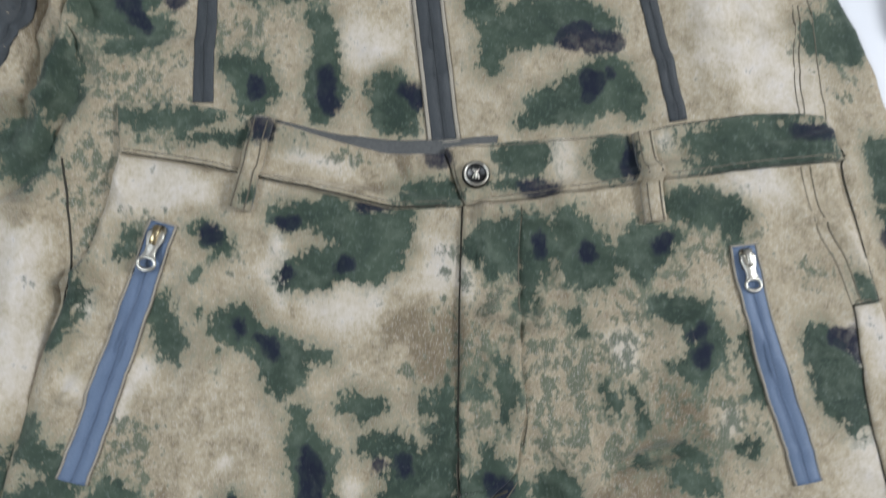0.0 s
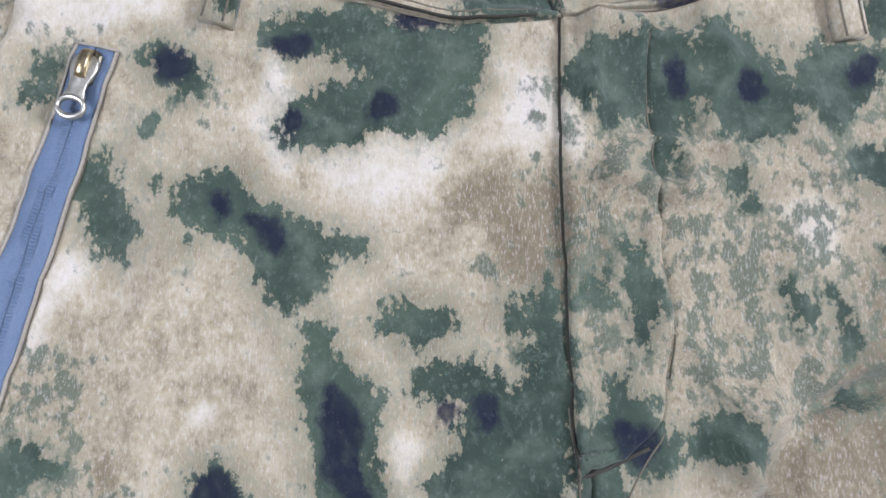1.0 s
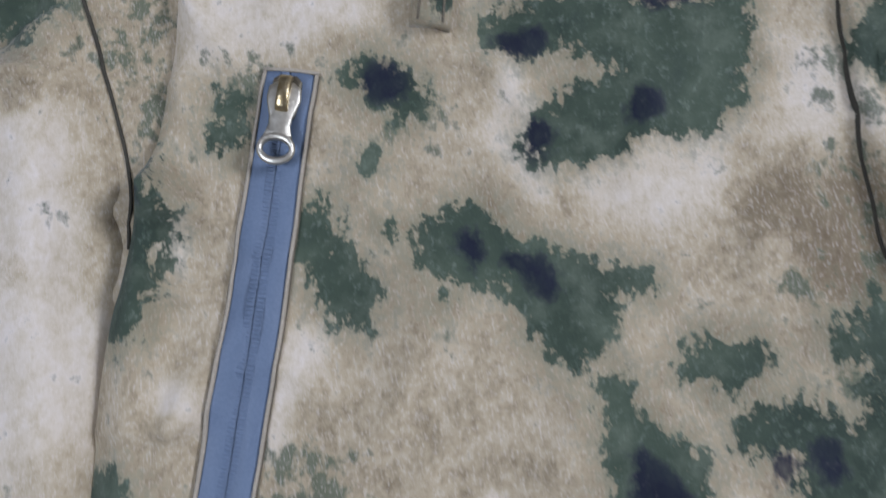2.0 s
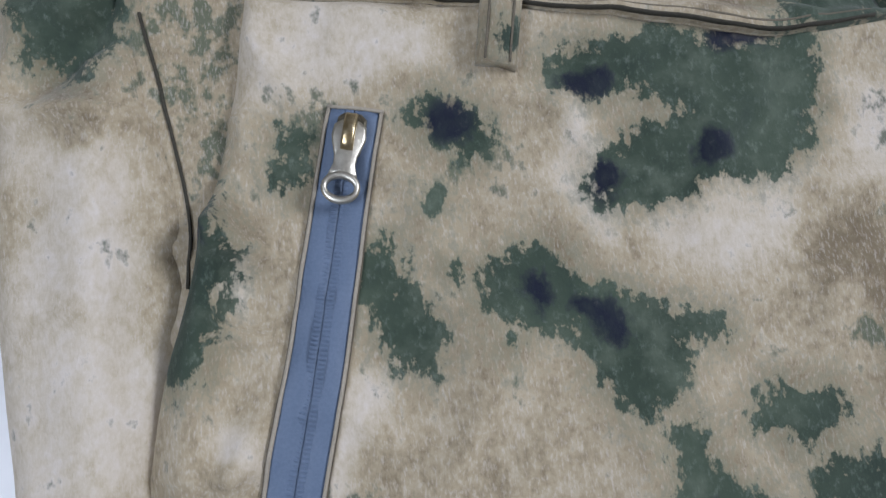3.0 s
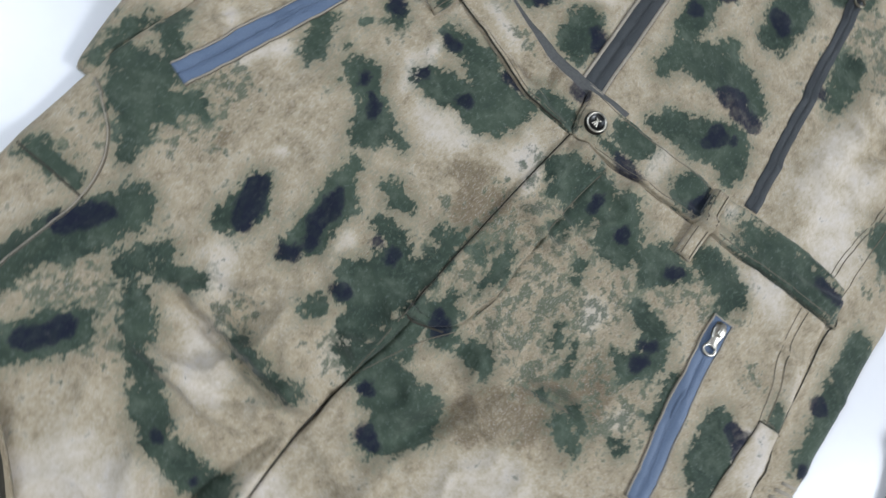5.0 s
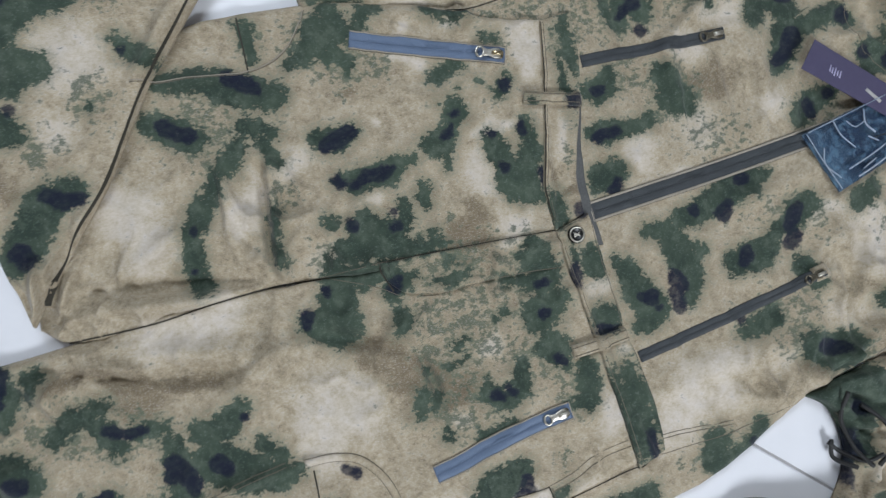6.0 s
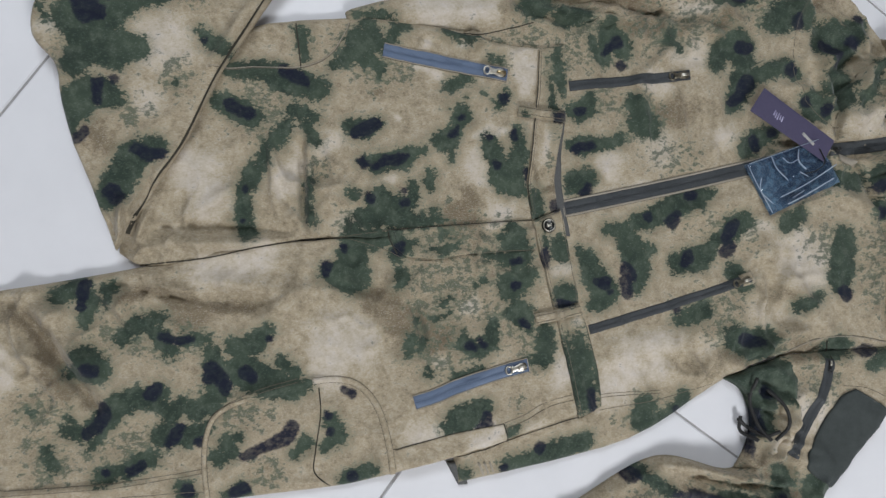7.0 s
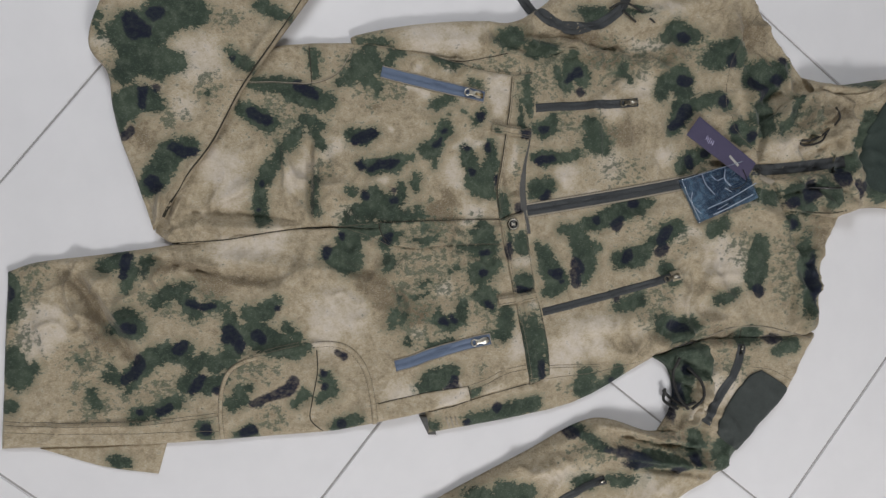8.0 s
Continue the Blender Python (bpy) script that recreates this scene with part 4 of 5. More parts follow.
BAND_PRINT = dict(
    green=[(-0.025, 0.163, 0.0180, 0.0100, 2), (-0.200, 0.211, 0.0331, 0.0087, 2), (-0.166, 0.197, 0.0221, 0.0039, 2), (0.036, 0.192, 0.0169, 0.0142, 2),
    (0.025, 0.170, 0.0099, 0.0055, 2), (0.096, 0.191, 0.0171, 0.0167, 2), (0.201, 0.205, 0.0524, 0.0179, 2), (0.177, 0.187, 0.0238, 0.0080, 2),
    (0.191, 0.225, 0.0445, 0.0066, 2), (-0.145, 0.157, 0.0065, 0.0038, 2)],
    navy=[(-0.139, 0.203, 0.0063, 0.0094, 2), (0.044, 0.168, 0.0107, 0.0062, 2), (0.107, 0.189, 0.0047, 0.0111, 2), (0.238, 0.215, 0.0138, 0.0058, 2),
    (-0.022, 0.188, 0.0091, 0.0055, 2), (0.111, 0.224, 0.0040, 0.0041, 2)],
    light=[(-0.102, 0.181, 0.0223, 0.0078, 2), (0.067, 0.192, 0.0116, 0.0135, 2), (0.136, 0.198, 0.0118, 0.0121, 2)],
    brown=[(-0.039, 0.176, 0.0075, 0.0155, 2), (-0.072, 0.161, 0.0222, 0.0038, 2), (0.153, 0.187, 0.0063, 0.0080, 2)],
    mottle=[(-0.200, 0.201, 0.0366, 0.0156, 2), (0.201, 0.205, 0.0483, 0.0163, 2), (-0.080, 0.186, 0.0224, 0.0117, 2)])

tiled_floor()
room()

# ---------------------------------------------------------------- the jacket
jacket = thing("jacket", 0.0, 0.4, 0.0, "camouflage hooded softshell jacket lying face up on white tiles", "jacket")
JACKET_FOLDS = (
    [(-0.296, 0.274, -0.256, 0.446, 0.009, -0.0070), (-0.210, 0.357, -0.264, 0.486, 0.010, 0.0040), (-0.247, 0.397, -0.301, 0.528, 0.010, 0.0040),
    (0.214, 0.401, 0.170, 0.543, 0.010, 0.0070), (0.236, 0.430, 0.194, 0.583, 0.008, -0.0060), (0.099, 0.702, 0.214, 0.682, 0.012, 0.0080),
    (0.088, 0.670, 0.183, 0.657, 0.008, -0.0050), (-0.199, 0.434, -0.051, 0.420, 0.012, 0.0030), (-0.217, 0.318, -0.099, 0.324, 0.012, 0.0030)]
    + [(-0.217, 0.566, -0.151, 0.657, 0.010, 0.0060), (-0.180, 0.595, -0.208, 0.690, 0.008, -0.0050), (-0.255, 0.650, -0.179, 0.679, 0.009, 0.0060),
    (0.011, 0.359, -0.048, 0.581, 0.014, 0.0030), (0.052, 0.476, 0.169, 0.563, 0.014, 0.0040), (0.187, 0.220, 0.162, 0.432, 0.020, 0.0040),
    (-0.019, 0.580, 0.041, 0.704, 0.012, 0.0050), (-0.037, 0.643, 0.089, 0.691, 0.009, -0.0050), (-0.358, 0.570, -0.255, 0.557, 0.012, 0.0060),
    (-0.340, 0.590, -0.236, 0.597, 0.008, -0.0050)]
    + [(-0.217, 0.591, -0.132, 0.599, 0.009, 0.0070), (-0.194, 0.627, -0.128, 0.609, 0.008, -0.0070), (-0.198, 0.664, -0.146, 0.636, 0.008, 0.0070),
    (-0.255, 0.370, -0.237, 0.441, 0.006, 0.0040), (-0.153, 0.336, -0.075, 0.335, 0.006, -0.0030), (-0.165, 0.375, -0.090, 0.382, 0.006, 0.0035),
    (-0.123, 0.412, -0.072, 0.437, 0.006, -0.0030), (-0.182, 0.321, -0.229, 0.378, 0.007, 0.0040), (0.089, 0.685, 0.177, 0.704, 0.008, -0.0050),
    (0.059, 0.660, 0.176, 0.677, 0.008, 0.0050), (0.179, 0.356, 0.223, 0.373, 0.008, 0.0040), (0.136, 0.483, 0.054, 0.524, 0.010, -0.0035),
    (-0.203, 0.690, -0.155, 0.668, 0.007, -0.0060), (-0.198, 0.711, -0.155, 0.694, 0.007, 0.0060)])
SLEEVE_FOLDS = (
    [(0.331, 0.309, 0.380, 0.475, 0.008, 0.0080), (0.355, 0.347, 0.391, 0.495, 0.006, -0.0070), (0.384, 0.356, 0.424, 0.529, 0.008, 0.0070),
    (0.409, 0.375, 0.435, 0.514, 0.006, -0.0060), (0.253, 0.464, 0.334, 0.492, 0.008, 0.0080), (0.335, 0.441, 0.357, 0.537, 0.008, 0.0060),
    (0.241, 0.505, 0.353, 0.486, 0.007, -0.0070), (0.407, 0.156, 0.375, 0.308, 0.012, 0.0050), (0.388, 0.465, 0.439, 0.503, 0.008, 0.0060)]
    + [(-0.284, 0.180, -0.254, 0.368, 0.007, 0.0090), (-0.297, 0.199, -0.272, 0.359, 0.006, -0.0080), (-0.334, 0.256, -0.290, 0.331, 0.008, 0.0070),
    (-0.327, 0.399, -0.358, 0.570, 0.010, 0.0050), (-0.282, -0.007, -0.284, 0.162, 0.014, 0.0040), (-0.301, 0.154, -0.271, 0.185, 0.007, -0.0050),
    (-0.263, 0.330, -0.291, 0.428, 0.007, 0.0070)])
SLEEVE_FOLDS = [(*f[:5], 0.75 * f[5]) for f in SLEEVE_FOLDS]
body = cloth("body", [(-0.265, -0.016), (-0.286, 0.090), (-0.293, 0.208), (-0.308, 0.350), (-0.338, 0.469), (-0.377, 0.591), (-0.345, 0.621), (-0.279, 0.661),
    (-0.217, 0.712)], [(0.327, 0.032), (0.308, 0.206), (0.287, 0.296), (0.233, 0.410), (0.208, 0.501), (0.207, 0.698), (0.138, 0.717), (0.062, 0.733),
    (-0.003, 0.769)],
             jacket, JACKET_PRINT, thick=0.012, ends=(1, 0), pressed=lambda x, y: 0.008 if y < 0.16 and abs(x - 0.01) < 0.235 else 0.05, folds=JACKET_FOLDS, crumple=[(-0.141, 0.646, 0.1278, 0.1142, 89), (0.210, 0.451, 0.1424, 0.0419, 87), (-0.272, 0.330, 0.1666, 0.0409, 90), (0.118, 0.690, 0.0536, 0.0961, 87), (0.128, 0.503, 0.0715, 0.0562, 87), (-0.274, 0.598, 0.0624, 0.0754, 90)], puff=0.0038, seed=3.1, step=0.0035)
left_sleeve = cloth("sleeve", [(0.206, 0.709), (0.298, 0.653), (0.352, 0.599), (0.396, 0.556), (0.431, 0.524), (0.467, 0.452), (0.526, 0.341), (0.564, 0.188),
    (0.574, 0.041)], [(0.208, 0.496), (0.250, 0.504), (0.296, 0.488), (0.336, 0.451), (0.354, 0.406), (0.325, 0.305), (0.372, 0.185), (0.423, 0.065),
    (0.469, -0.034)],
                    jacket, JACKET_PRINT, thick=0.018, roll=0.016, crumple=[(0.385, 0.425, 0.1419, 0.0559, 85), (0.286, 0.478, 0.0507, 0.0843, 86),
    (0.398, 0.250, 0.0960, 0.0364, 85)], folds=SLEEVE_FOLDS, puff=0.003, seed=5.2)
right_sleeve = cloth("sleeve", [(-0.453, 0.604), (-0.439, 0.472), (-0.407, 0.325), (-0.343, 0.238), (-0.319, 0.190), (-0.320, 0.143), (-0.318, 0.089),
    (-0.314, 0.045), (-0.306, -0.009), (-0.296, -0.055), (-0.291, -0.066)], [(-0.364, 0.611), (-0.334, 0.529), (-0.308, 0.433), (-0.281, 0.359), (-0.255, 0.272), (-0.268, 0.189),
    (-0.262, 0.140), (-0.254, 0.095), (-0.262, 0.050), (-0.270, -0.008), (-0.277, -0.064)],
                     jacket, JACKET_PRINT, base=0.005, thick=0.0125, crumple=[(-0.298, 0.293, 0.1450, 0.0542, 91),
    (-0.356, 0.469, 0.1214, 0.0462, 91)], folds=SLEEVE_FOLDS, puff=0.003, seed=8.3)
hood = cloth("hood", [(-0.232, 0.696), (-0.220, 0.755), (-0.224, 0.809), (-0.229, 0.851), (-0.227, 0.931), (-0.167, 1.067)], [(0.007, 0.764), (-0.004, 0.802),
    (-0.005, 0.844), (0.001, 0.902), (-0.008, 0.993), (-0.067, 1.076)],
             jacket, JACKET_PRINT, thick=0.026, roll=0.02, ends=(0, 1), puff=0.003, seed=2.2, crumple=[(-0.121, 0.751, 0.0872, 0.1158, 89)], folds=[(-0.208, 0.711, -0.203, 0.819, 0.009, 0.0070), (-0.169, 0.775, -0.042, 0.814, 0.008, -0.0060), (-0.016, 0.695, -0.009, 0.780, 0.008, 0.0060)])
on_jacket = surface(body, left_sleeve, right_sleeve, hood)
cloth("hood_lining", [(-0.135, 0.804), (-0.169, 0.824), (-0.190, 0.850), (-0.198, 0.930), (-0.148, 1.032)], [(-0.055, 0.798), (-0.035, 0.820),
    (-0.027, 0.845), (-0.022, 0.925), (-0.068, 1.035)], jacket, mat=DARK_GREEN,
      base=lambda x, y: on_jacket(x, y, 0.001), thick=0.003, roll=0.006, puff=0.002, label="dark green lining inside the hood")
cloth("hood_rim", [(-0.198, 0.743), (-0.200, 0.797), (-0.221, 0.851), (-0.229, 0.931)], [(-0.177, 0.764), (-0.185, 0.808), (-0.205, 0.850),
    (-0.210, 0.931)], jacket, dict(JACKET_PRINT, green=[], navy=[]), base=lambda x, y: on_jacket(x, y, 0.001),
      thick=0.006, roll=0.004, puff=0.001, label="tan turned edge of the hood")
collar = [
    cloth("collar", [(-0.156, 0.620), (-0.194, 0.669), (-0.203, 0.722), (-0.184, 0.780)], [(-0.087, 0.608), (-0.084, 0.665), (-0.088, 0.718),
    (-0.097, 0.772)], jacket, JACKET_PRINT,
          base=lambda x, y: on_jacket(x, y, 0.002), thick=0.014, roll=0.007, puff=0.003, seed=4.4, crumple=[(-0.141, 0.688, 0.0857, 0.0670, 89)],
          folds=[(-0.113, 0.645, -0.179, 0.753, 0.007, 0.0080), (-0.160, 0.668, -0.093, 0.687, 0.005, -0.0060),
    (-0.189, 0.711, -0.112, 0.740, 0.005, -0.0060), (-0.103, 0.687, -0.140, 0.763, 0.006, 0.0060)]),
    cloth("collar", [(-0.058, 0.628), (-0.065, 0.675), (-0.066, 0.718), (-0.068, 0.761)], [(-0.006, 0.657), (0.003, 0.705), (0.009, 0.747),
    (-0.002, 0.786)], jacket, JACKET_PRINT,
          base=lambda x, y: on_jacket(x, y, 0.002), thick=0.014, roll=0.007, puff=0.003, seed=6.4, crumple=[(-0.031, 0.706, 0.0862, 0.0480, 89)],
          folds=[(-0.051, 0.654, -0.005, 0.748, 0.006, 0.0070), (-0.027, 0.642, -0.045, 0.706, 0.005, -0.0050), (-0.054, 0.728, -0.000, 0.759, 0.006, 0.0070)])]
on_jacket = surface(body, left_sleeve, right_sleeve, hood, *collar)

# ---------------------------------------------------------------- the trousers
trousers = thing("trousers", 0.0, -0.1, 0.0, "camouflage softshell trousers laid over the jacket hem, one leg folded back", "trousers")


def over_jacket(x, y):
    s = min(max((y + 0.10) / 0.08, 0), 1)
    return 0.0075 * s * s * (3 - 2 * s)


LEFT_FOLDS = [(-0.026, -0.303, -0.008, -0.141, 0.008, -0.0060), (-0.010, -0.316, 0.005, -0.162, 0.009, 0.0060),
    (-0.128, -0.125, -0.017, -0.131, 0.007, 0.0060), (-0.126, -0.134, -0.016, -0.140, 0.005, -0.0050), (-0.128, -0.174, -0.065, -0.172, 0.006, 0.0040),
    (-0.042, -0.275, -0.074, -0.200, 0.012, 0.0050), (-0.217, -0.228, -0.219, -0.133, 0.010, 0.0030), (-0.260, 0.001, -0.242, 0.124, 0.008, 0.0030),
    (-0.011, -0.340, -0.060, -0.314, 0.006, 0.0060), (-0.063, -0.092, -0.013, -0.145, 0.010, 0.0040)]
RIGHT_FOLDS = (
    [(0.049, -0.485, 0.184, -0.401, 0.006, -0.0080), (0.040, -0.465, 0.176, -0.380, 0.012, 0.0060), (0.037, -0.381, 0.082, -0.198, 0.007, -0.0050), (0.081, -0.497, 0.183, -0.425, 0.010, 0.0040),
    (0.050, -0.270, 0.073, -0.198, 0.008, -0.0040), (0.037, -0.278, 0.063, -0.164, 0.012, 0.0050), (0.052, -0.105, 0.091, -0.007, 0.013, -0.0040),
    (0.039, -0.113, 0.073, -0.011, 0.012, 0.0040), (0.086, -0.012, 0.148, 0.005, 0.006, -0.0050), (0.068, -0.420, 0.058, -0.458, 0.012, 0.0060),
    (0.096, -0.527, 0.177, -0.508, 0.020, 0.0050)]
    + [(0.192, -0.268, 0.177, -0.135, 0.006, 0.0030), (-0.003, -0.141, -0.004, -0.060, 0.010, 0.0050), (0.032, -0.396, 0.088, -0.343, 0.012, 0.0040),
    (0.031, -0.333, 0.076, -0.247, 0.012, 0.0040), (0.278, -0.351, 0.270, -0.564, 0.006, 0.0030), (0.055, -0.130, 0.095, -0.207, 0.016, 0.0050)])
left_leg = cloth("leg", [(-0.233, 0.186), (-0.240, 0.147), (-0.250, 0.105), (-0.266, 0.055), (-0.274, 0.015), (-0.281, -0.036), (-0.284, -0.075),
    (-0.283, -0.130), (-0.274, -0.193), (-0.234, -0.267), (-0.151, -0.334), (-0.069, -0.362)], [(0.008, 0.159), (0.008, 0.080), (0.005, -0.017), (0.000, -0.095), (-0.001, -0.145),
    (0.005, -0.203), (0.014, -0.261), (0.018, -0.309), (0.014, -0.341), (-0.002, -0.363)],
                 trousers, PANTS_PRINT, base=over_jacket, thick=0.0105, crumple=[(-0.064, -0.126, 0.0765, 0.0597, 89), (-0.010, -0.316, 0.0722, 0.0415, 88),
    (-0.011, -0.077, 0.0777, 0.0172, 88), (-0.243, 0.089, 0.0814, 0.0123, 90)], folds=LEFT_FOLDS, puff=0.0032, seed=1.1, step=0.0027, roll=0.009)
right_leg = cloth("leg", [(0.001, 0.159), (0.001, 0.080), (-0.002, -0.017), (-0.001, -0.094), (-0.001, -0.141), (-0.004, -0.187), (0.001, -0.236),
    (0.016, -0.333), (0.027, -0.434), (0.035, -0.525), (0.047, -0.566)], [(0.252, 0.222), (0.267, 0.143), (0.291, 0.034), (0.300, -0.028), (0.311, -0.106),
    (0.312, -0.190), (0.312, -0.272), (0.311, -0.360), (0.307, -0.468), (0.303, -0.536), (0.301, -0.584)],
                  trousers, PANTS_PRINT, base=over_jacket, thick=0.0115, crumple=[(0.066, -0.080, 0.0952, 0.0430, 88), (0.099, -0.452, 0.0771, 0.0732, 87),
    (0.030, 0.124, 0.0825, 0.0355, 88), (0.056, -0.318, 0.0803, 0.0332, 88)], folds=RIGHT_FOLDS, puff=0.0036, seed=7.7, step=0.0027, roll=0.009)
shin = cloth("lower_leg", [(-0.018, -0.353), (-0.076, -0.313), (-0.134, -0.271), (-0.209, -0.228), (-0.268, -0.185), (-0.344, -0.128),
    (-0.413, -0.079)], [(-0.005, -0.362), (-0.070, -0.380), (-0.135, -0.401), (-0.184, -0.411), (-0.233, -0.416), (-0.282, -0.440), (-0.387, -0.403)],
             trousers, SHIN_PRINT, base=0.015, thick=0.013, roll=0.006, crumple=[(-0.028, -0.351, 0.0474, 0.0412, 88)], seed=9.1, puff=0.0025,
             folds=[(-0.015, -0.351, -0.061, -0.345, 0.006, 0.0080), (-0.027, -0.339, -0.093, -0.313, 0.007, -0.0050),
    (-0.012, -0.359, -0.053, -0.369, 0.005, -0.0060), (-0.241, -0.416, -0.209, -0.371, 0.010, 0.0040), (-0.217, -0.236, -0.310, -0.167, 0.008, 0.0050)])
cloth("trouser_hem", [(0.304, -0.528), (0.308, -0.445), (0.307, -0.358)], [(0.305, -0.534), (0.338, -0.450),
    (0.356, -0.373)], trousers, PANTS_PRINT, thick=0.004, roll=0.003, label="folded-under hem of the leg")
on_trousers = surface(left_leg, right_leg, shin, body)

# fly, waistband and belt loops
fly = cloth("fly", [(-0.005, 0.155), (-0.006, 0.112), (-0.006, 0.069), (-0.006, 0.013), (-0.005, -0.028)] + [(-0.007, -0.025),
    (-0.006, -0.034)], [(0.033, 0.159), (0.033, 0.113), (0.033, 0.069), (0.036, 0.034), (0.033, 0.006)] + [(0.029, -0.013), (0.015, -0.028)],
            trousers, PANTS_PRINT, base=lambda x, y: on_trousers(x, y, 0.001), thick=0.0042, roll=0.002, step=0.003, puff=0.0005,
            folds=[(0.027, 0.084, 0.031, 0.006, 0.003, 0.0012), (0.046, 0.136, 0.034, 0.062, 0.004, 0.0015), (0.047, 0.062, 0.036, 0.020, 0.003, 0.0015),
    (0.018, 0.135, 0.015, 0.062, 0.005, 0.0010)])
on_trousers = surface(left_leg, right_leg, shin, body, fly)
cloth("waist_lining", [(-0.138, 0.214), (-0.089, 0.204), (-0.051, 0.202), (-0.013, 0.204), (0.019, 0.208)], [(-0.134, 0.206), (-0.088, 0.193),
    (-0.050, 0.186), (-0.017, 0.186), (0.018, 0.197)], trousers, mat=LINING,
      base=lambda x, y: on_trousers(x, y, 0.001), thick=0.002, roll=0.002, puff=0.0003, label="grey inner waistband")
band_left = cloth("waistband", [(-0.235, 0.220), (-0.190, 0.221), (-0.134, 0.211), (-0.096, 0.200), (-0.058, 0.192), (-0.017, 0.193)], [(-0.232, 0.184),
    (-0.187, 0.179), (-0.142, 0.170), (-0.087, 0.159), (-0.049, 0.152), (-0.004, 0.155)],
                  trousers, BAND_PRINT, base=lambda x, y: on_trousers(x, y, 0.001), thick=0.0045, roll=0.0018, step=0.003, puff=0.0012, folds=[(-0.050, 0.187, -0.031, 0.165, 0.004, 0.0020), (-0.039, 0.190, -0.035, 0.161, 0.003, -0.0015), (-0.058, 0.183, -0.042, 0.160, 0.004, 0.0015)])
band_right = cloth("waistband", [(-0.018, 0.196), (0.010, 0.201), (0.064, 0.207), (0.107, 0.211), (0.143, 0.219), (0.183, 0.225), (0.215, 0.229),
    (0.247, 0.229)], [(-0.004, 0.155), (0.033, 0.161), (0.063, 0.166), (0.117, 0.175), (0.168, 0.184), (0.196, 0.188), (0.226, 0.192), (0.260, 0.197)],
                   trousers, BAND_PRINT, base=lambda x, y: on_trousers(x, y, 0.0), thick=0.006, roll=0.0018, step=0.003, puff=0.001)
on_trousers = surface(left_leg, right_leg, shin, body, fly, band_left, band_right)

cloth("side_panel", [(0.272, -0.046), (0.261, 0.026), (0.254, 0.095)], [(0.300, -0.036), (0.2885, 0.030), (0.2785, 0.100)], trousers,
      dict(PANTS_PRINT, green=[], navy=[], light=[[(0.270, 0.085, 0.022), (0.276, 0.060, 0.014)]], brown=[], mottle=[]),
      base=lambda x, y: on_trousers(x, y, 0.0012), thick=0.0024, roll=0.0016, step=0.003, puff=0.0003, label="pale cream side panel")


def belt_loop(line):
    loop = ribbon("belt_loop", line, 0.0140, lambda x, y: on_trousers(x, y, 0.0004), CAMO, trousers, 0.0060, 0.003, crown=0.0014, prints=BAND_PRINT)
    for by in (-0.0042, 0.0042):
        ribbon("stitching", shifted(line, by), 0.0008, lambda x, y: on_trousers(x, y) + 0.0063, THREAD, loop, 0.0005)


belt_loop([(-0.139, 0.213), (-0.142, 0.192), (-0.146, 0.168), (-0.150, 0.148)])
belt_loop([(0.116, 0.210), (0.119, 0.189), (0.122, 0.168), (0.124, 0.149)])


# ---------------------------------------------------------------- seams, and dark strips for shade at edges
def seam(parent, line, height, light=False, double=0.0, bold=0.0):
    # bold: one dark strip, for a seam gap and for shade beside overlapping edges
    if bold:
        ribbon("seam", line, bold, lambda x, y: height(x, y, 0.0002), DARK_SEAM_AND_SHADE, parent, 0.0009)
        return
    ribbon("seam", line, 0.0008, lambda x, y: height(x, y, 0.0004), THREAD, parent, 0.0006)
    if light:
        ribbon("seam", shifted(line, 0.0014), 0.0010, lambda x, y: height(x, y, 0.0003), TAN_THREAD, parent, 0.0010)
    if double:
        ribbon("seam", shifted(line, double), 0.0008, lambda x, y: height(x, y, 0.0003), THREAD, parent, 0.0006)


def binding(line, width):
    """A tape of plain tan cloth round a pocket, stitched down along both edges."""
    tape = ribbon("pocket_binding", line, width, lambda x, y: on_trousers(x, y, 0.0004), CAMO, trousers, 0.0022, 0.003, crown=0.0008,
                  prints=dict(PANTS_PRINT, green=[], navy=[], mottle=[]))
    for by in (-0.5, 0.5):
        ribbon("stitching", shifted(line, by * width), 0.0009, lambda x, y: on_trousers(x, y, 0.0002), THREAD, tape, 0.0012)


binding([(0.176, -0.142), (0.177, -0.110), (0.188, -0.084), (0.216, -0.064), (0.258, -0.054), (0.307, -0.050)], 0.0075)
binding([(0.309, -0.278), (0.255, -0.279), (0.216, -0.269), (0.198, -0.248), (0.190, -0.222)], 0.0055)
for line, light, double in (
        ([(0.311, -0.276), (0.255, -0.278), (0.216, -0.268), (0.198, -0.247), (0.184, -0.210), (0.175, -0.160)], False, 0.004),
        ([(-0.220, -0.237), (-0.220, -0.187), (-0.220, -0.129), (-0.234, -0.090), (-0.260, -0.068), (-0.275, -0.061)], True, 0),
        ([(0.265, -0.579), (0.275, -0.467), (0.278, -0.351), (0.274, -0.275)], False, 0.005),
        ([(0.275, -0.579), (0.287, -0.467), (0.293, -0.351), (0.297, -0.276)], False, 0),
        ([(-0.003, -0.094), (0.016, -0.044), (0.031, -0.018)], False, 0),
        ([(0.227, 0.191), (0.233, 0.154), (0.246, 0.123), (0.255, 0.089), (0.265, 0.052), (0.269, 0.017)], False, 0.007)):
    seam(trousers, line, on_trousers, light, double)
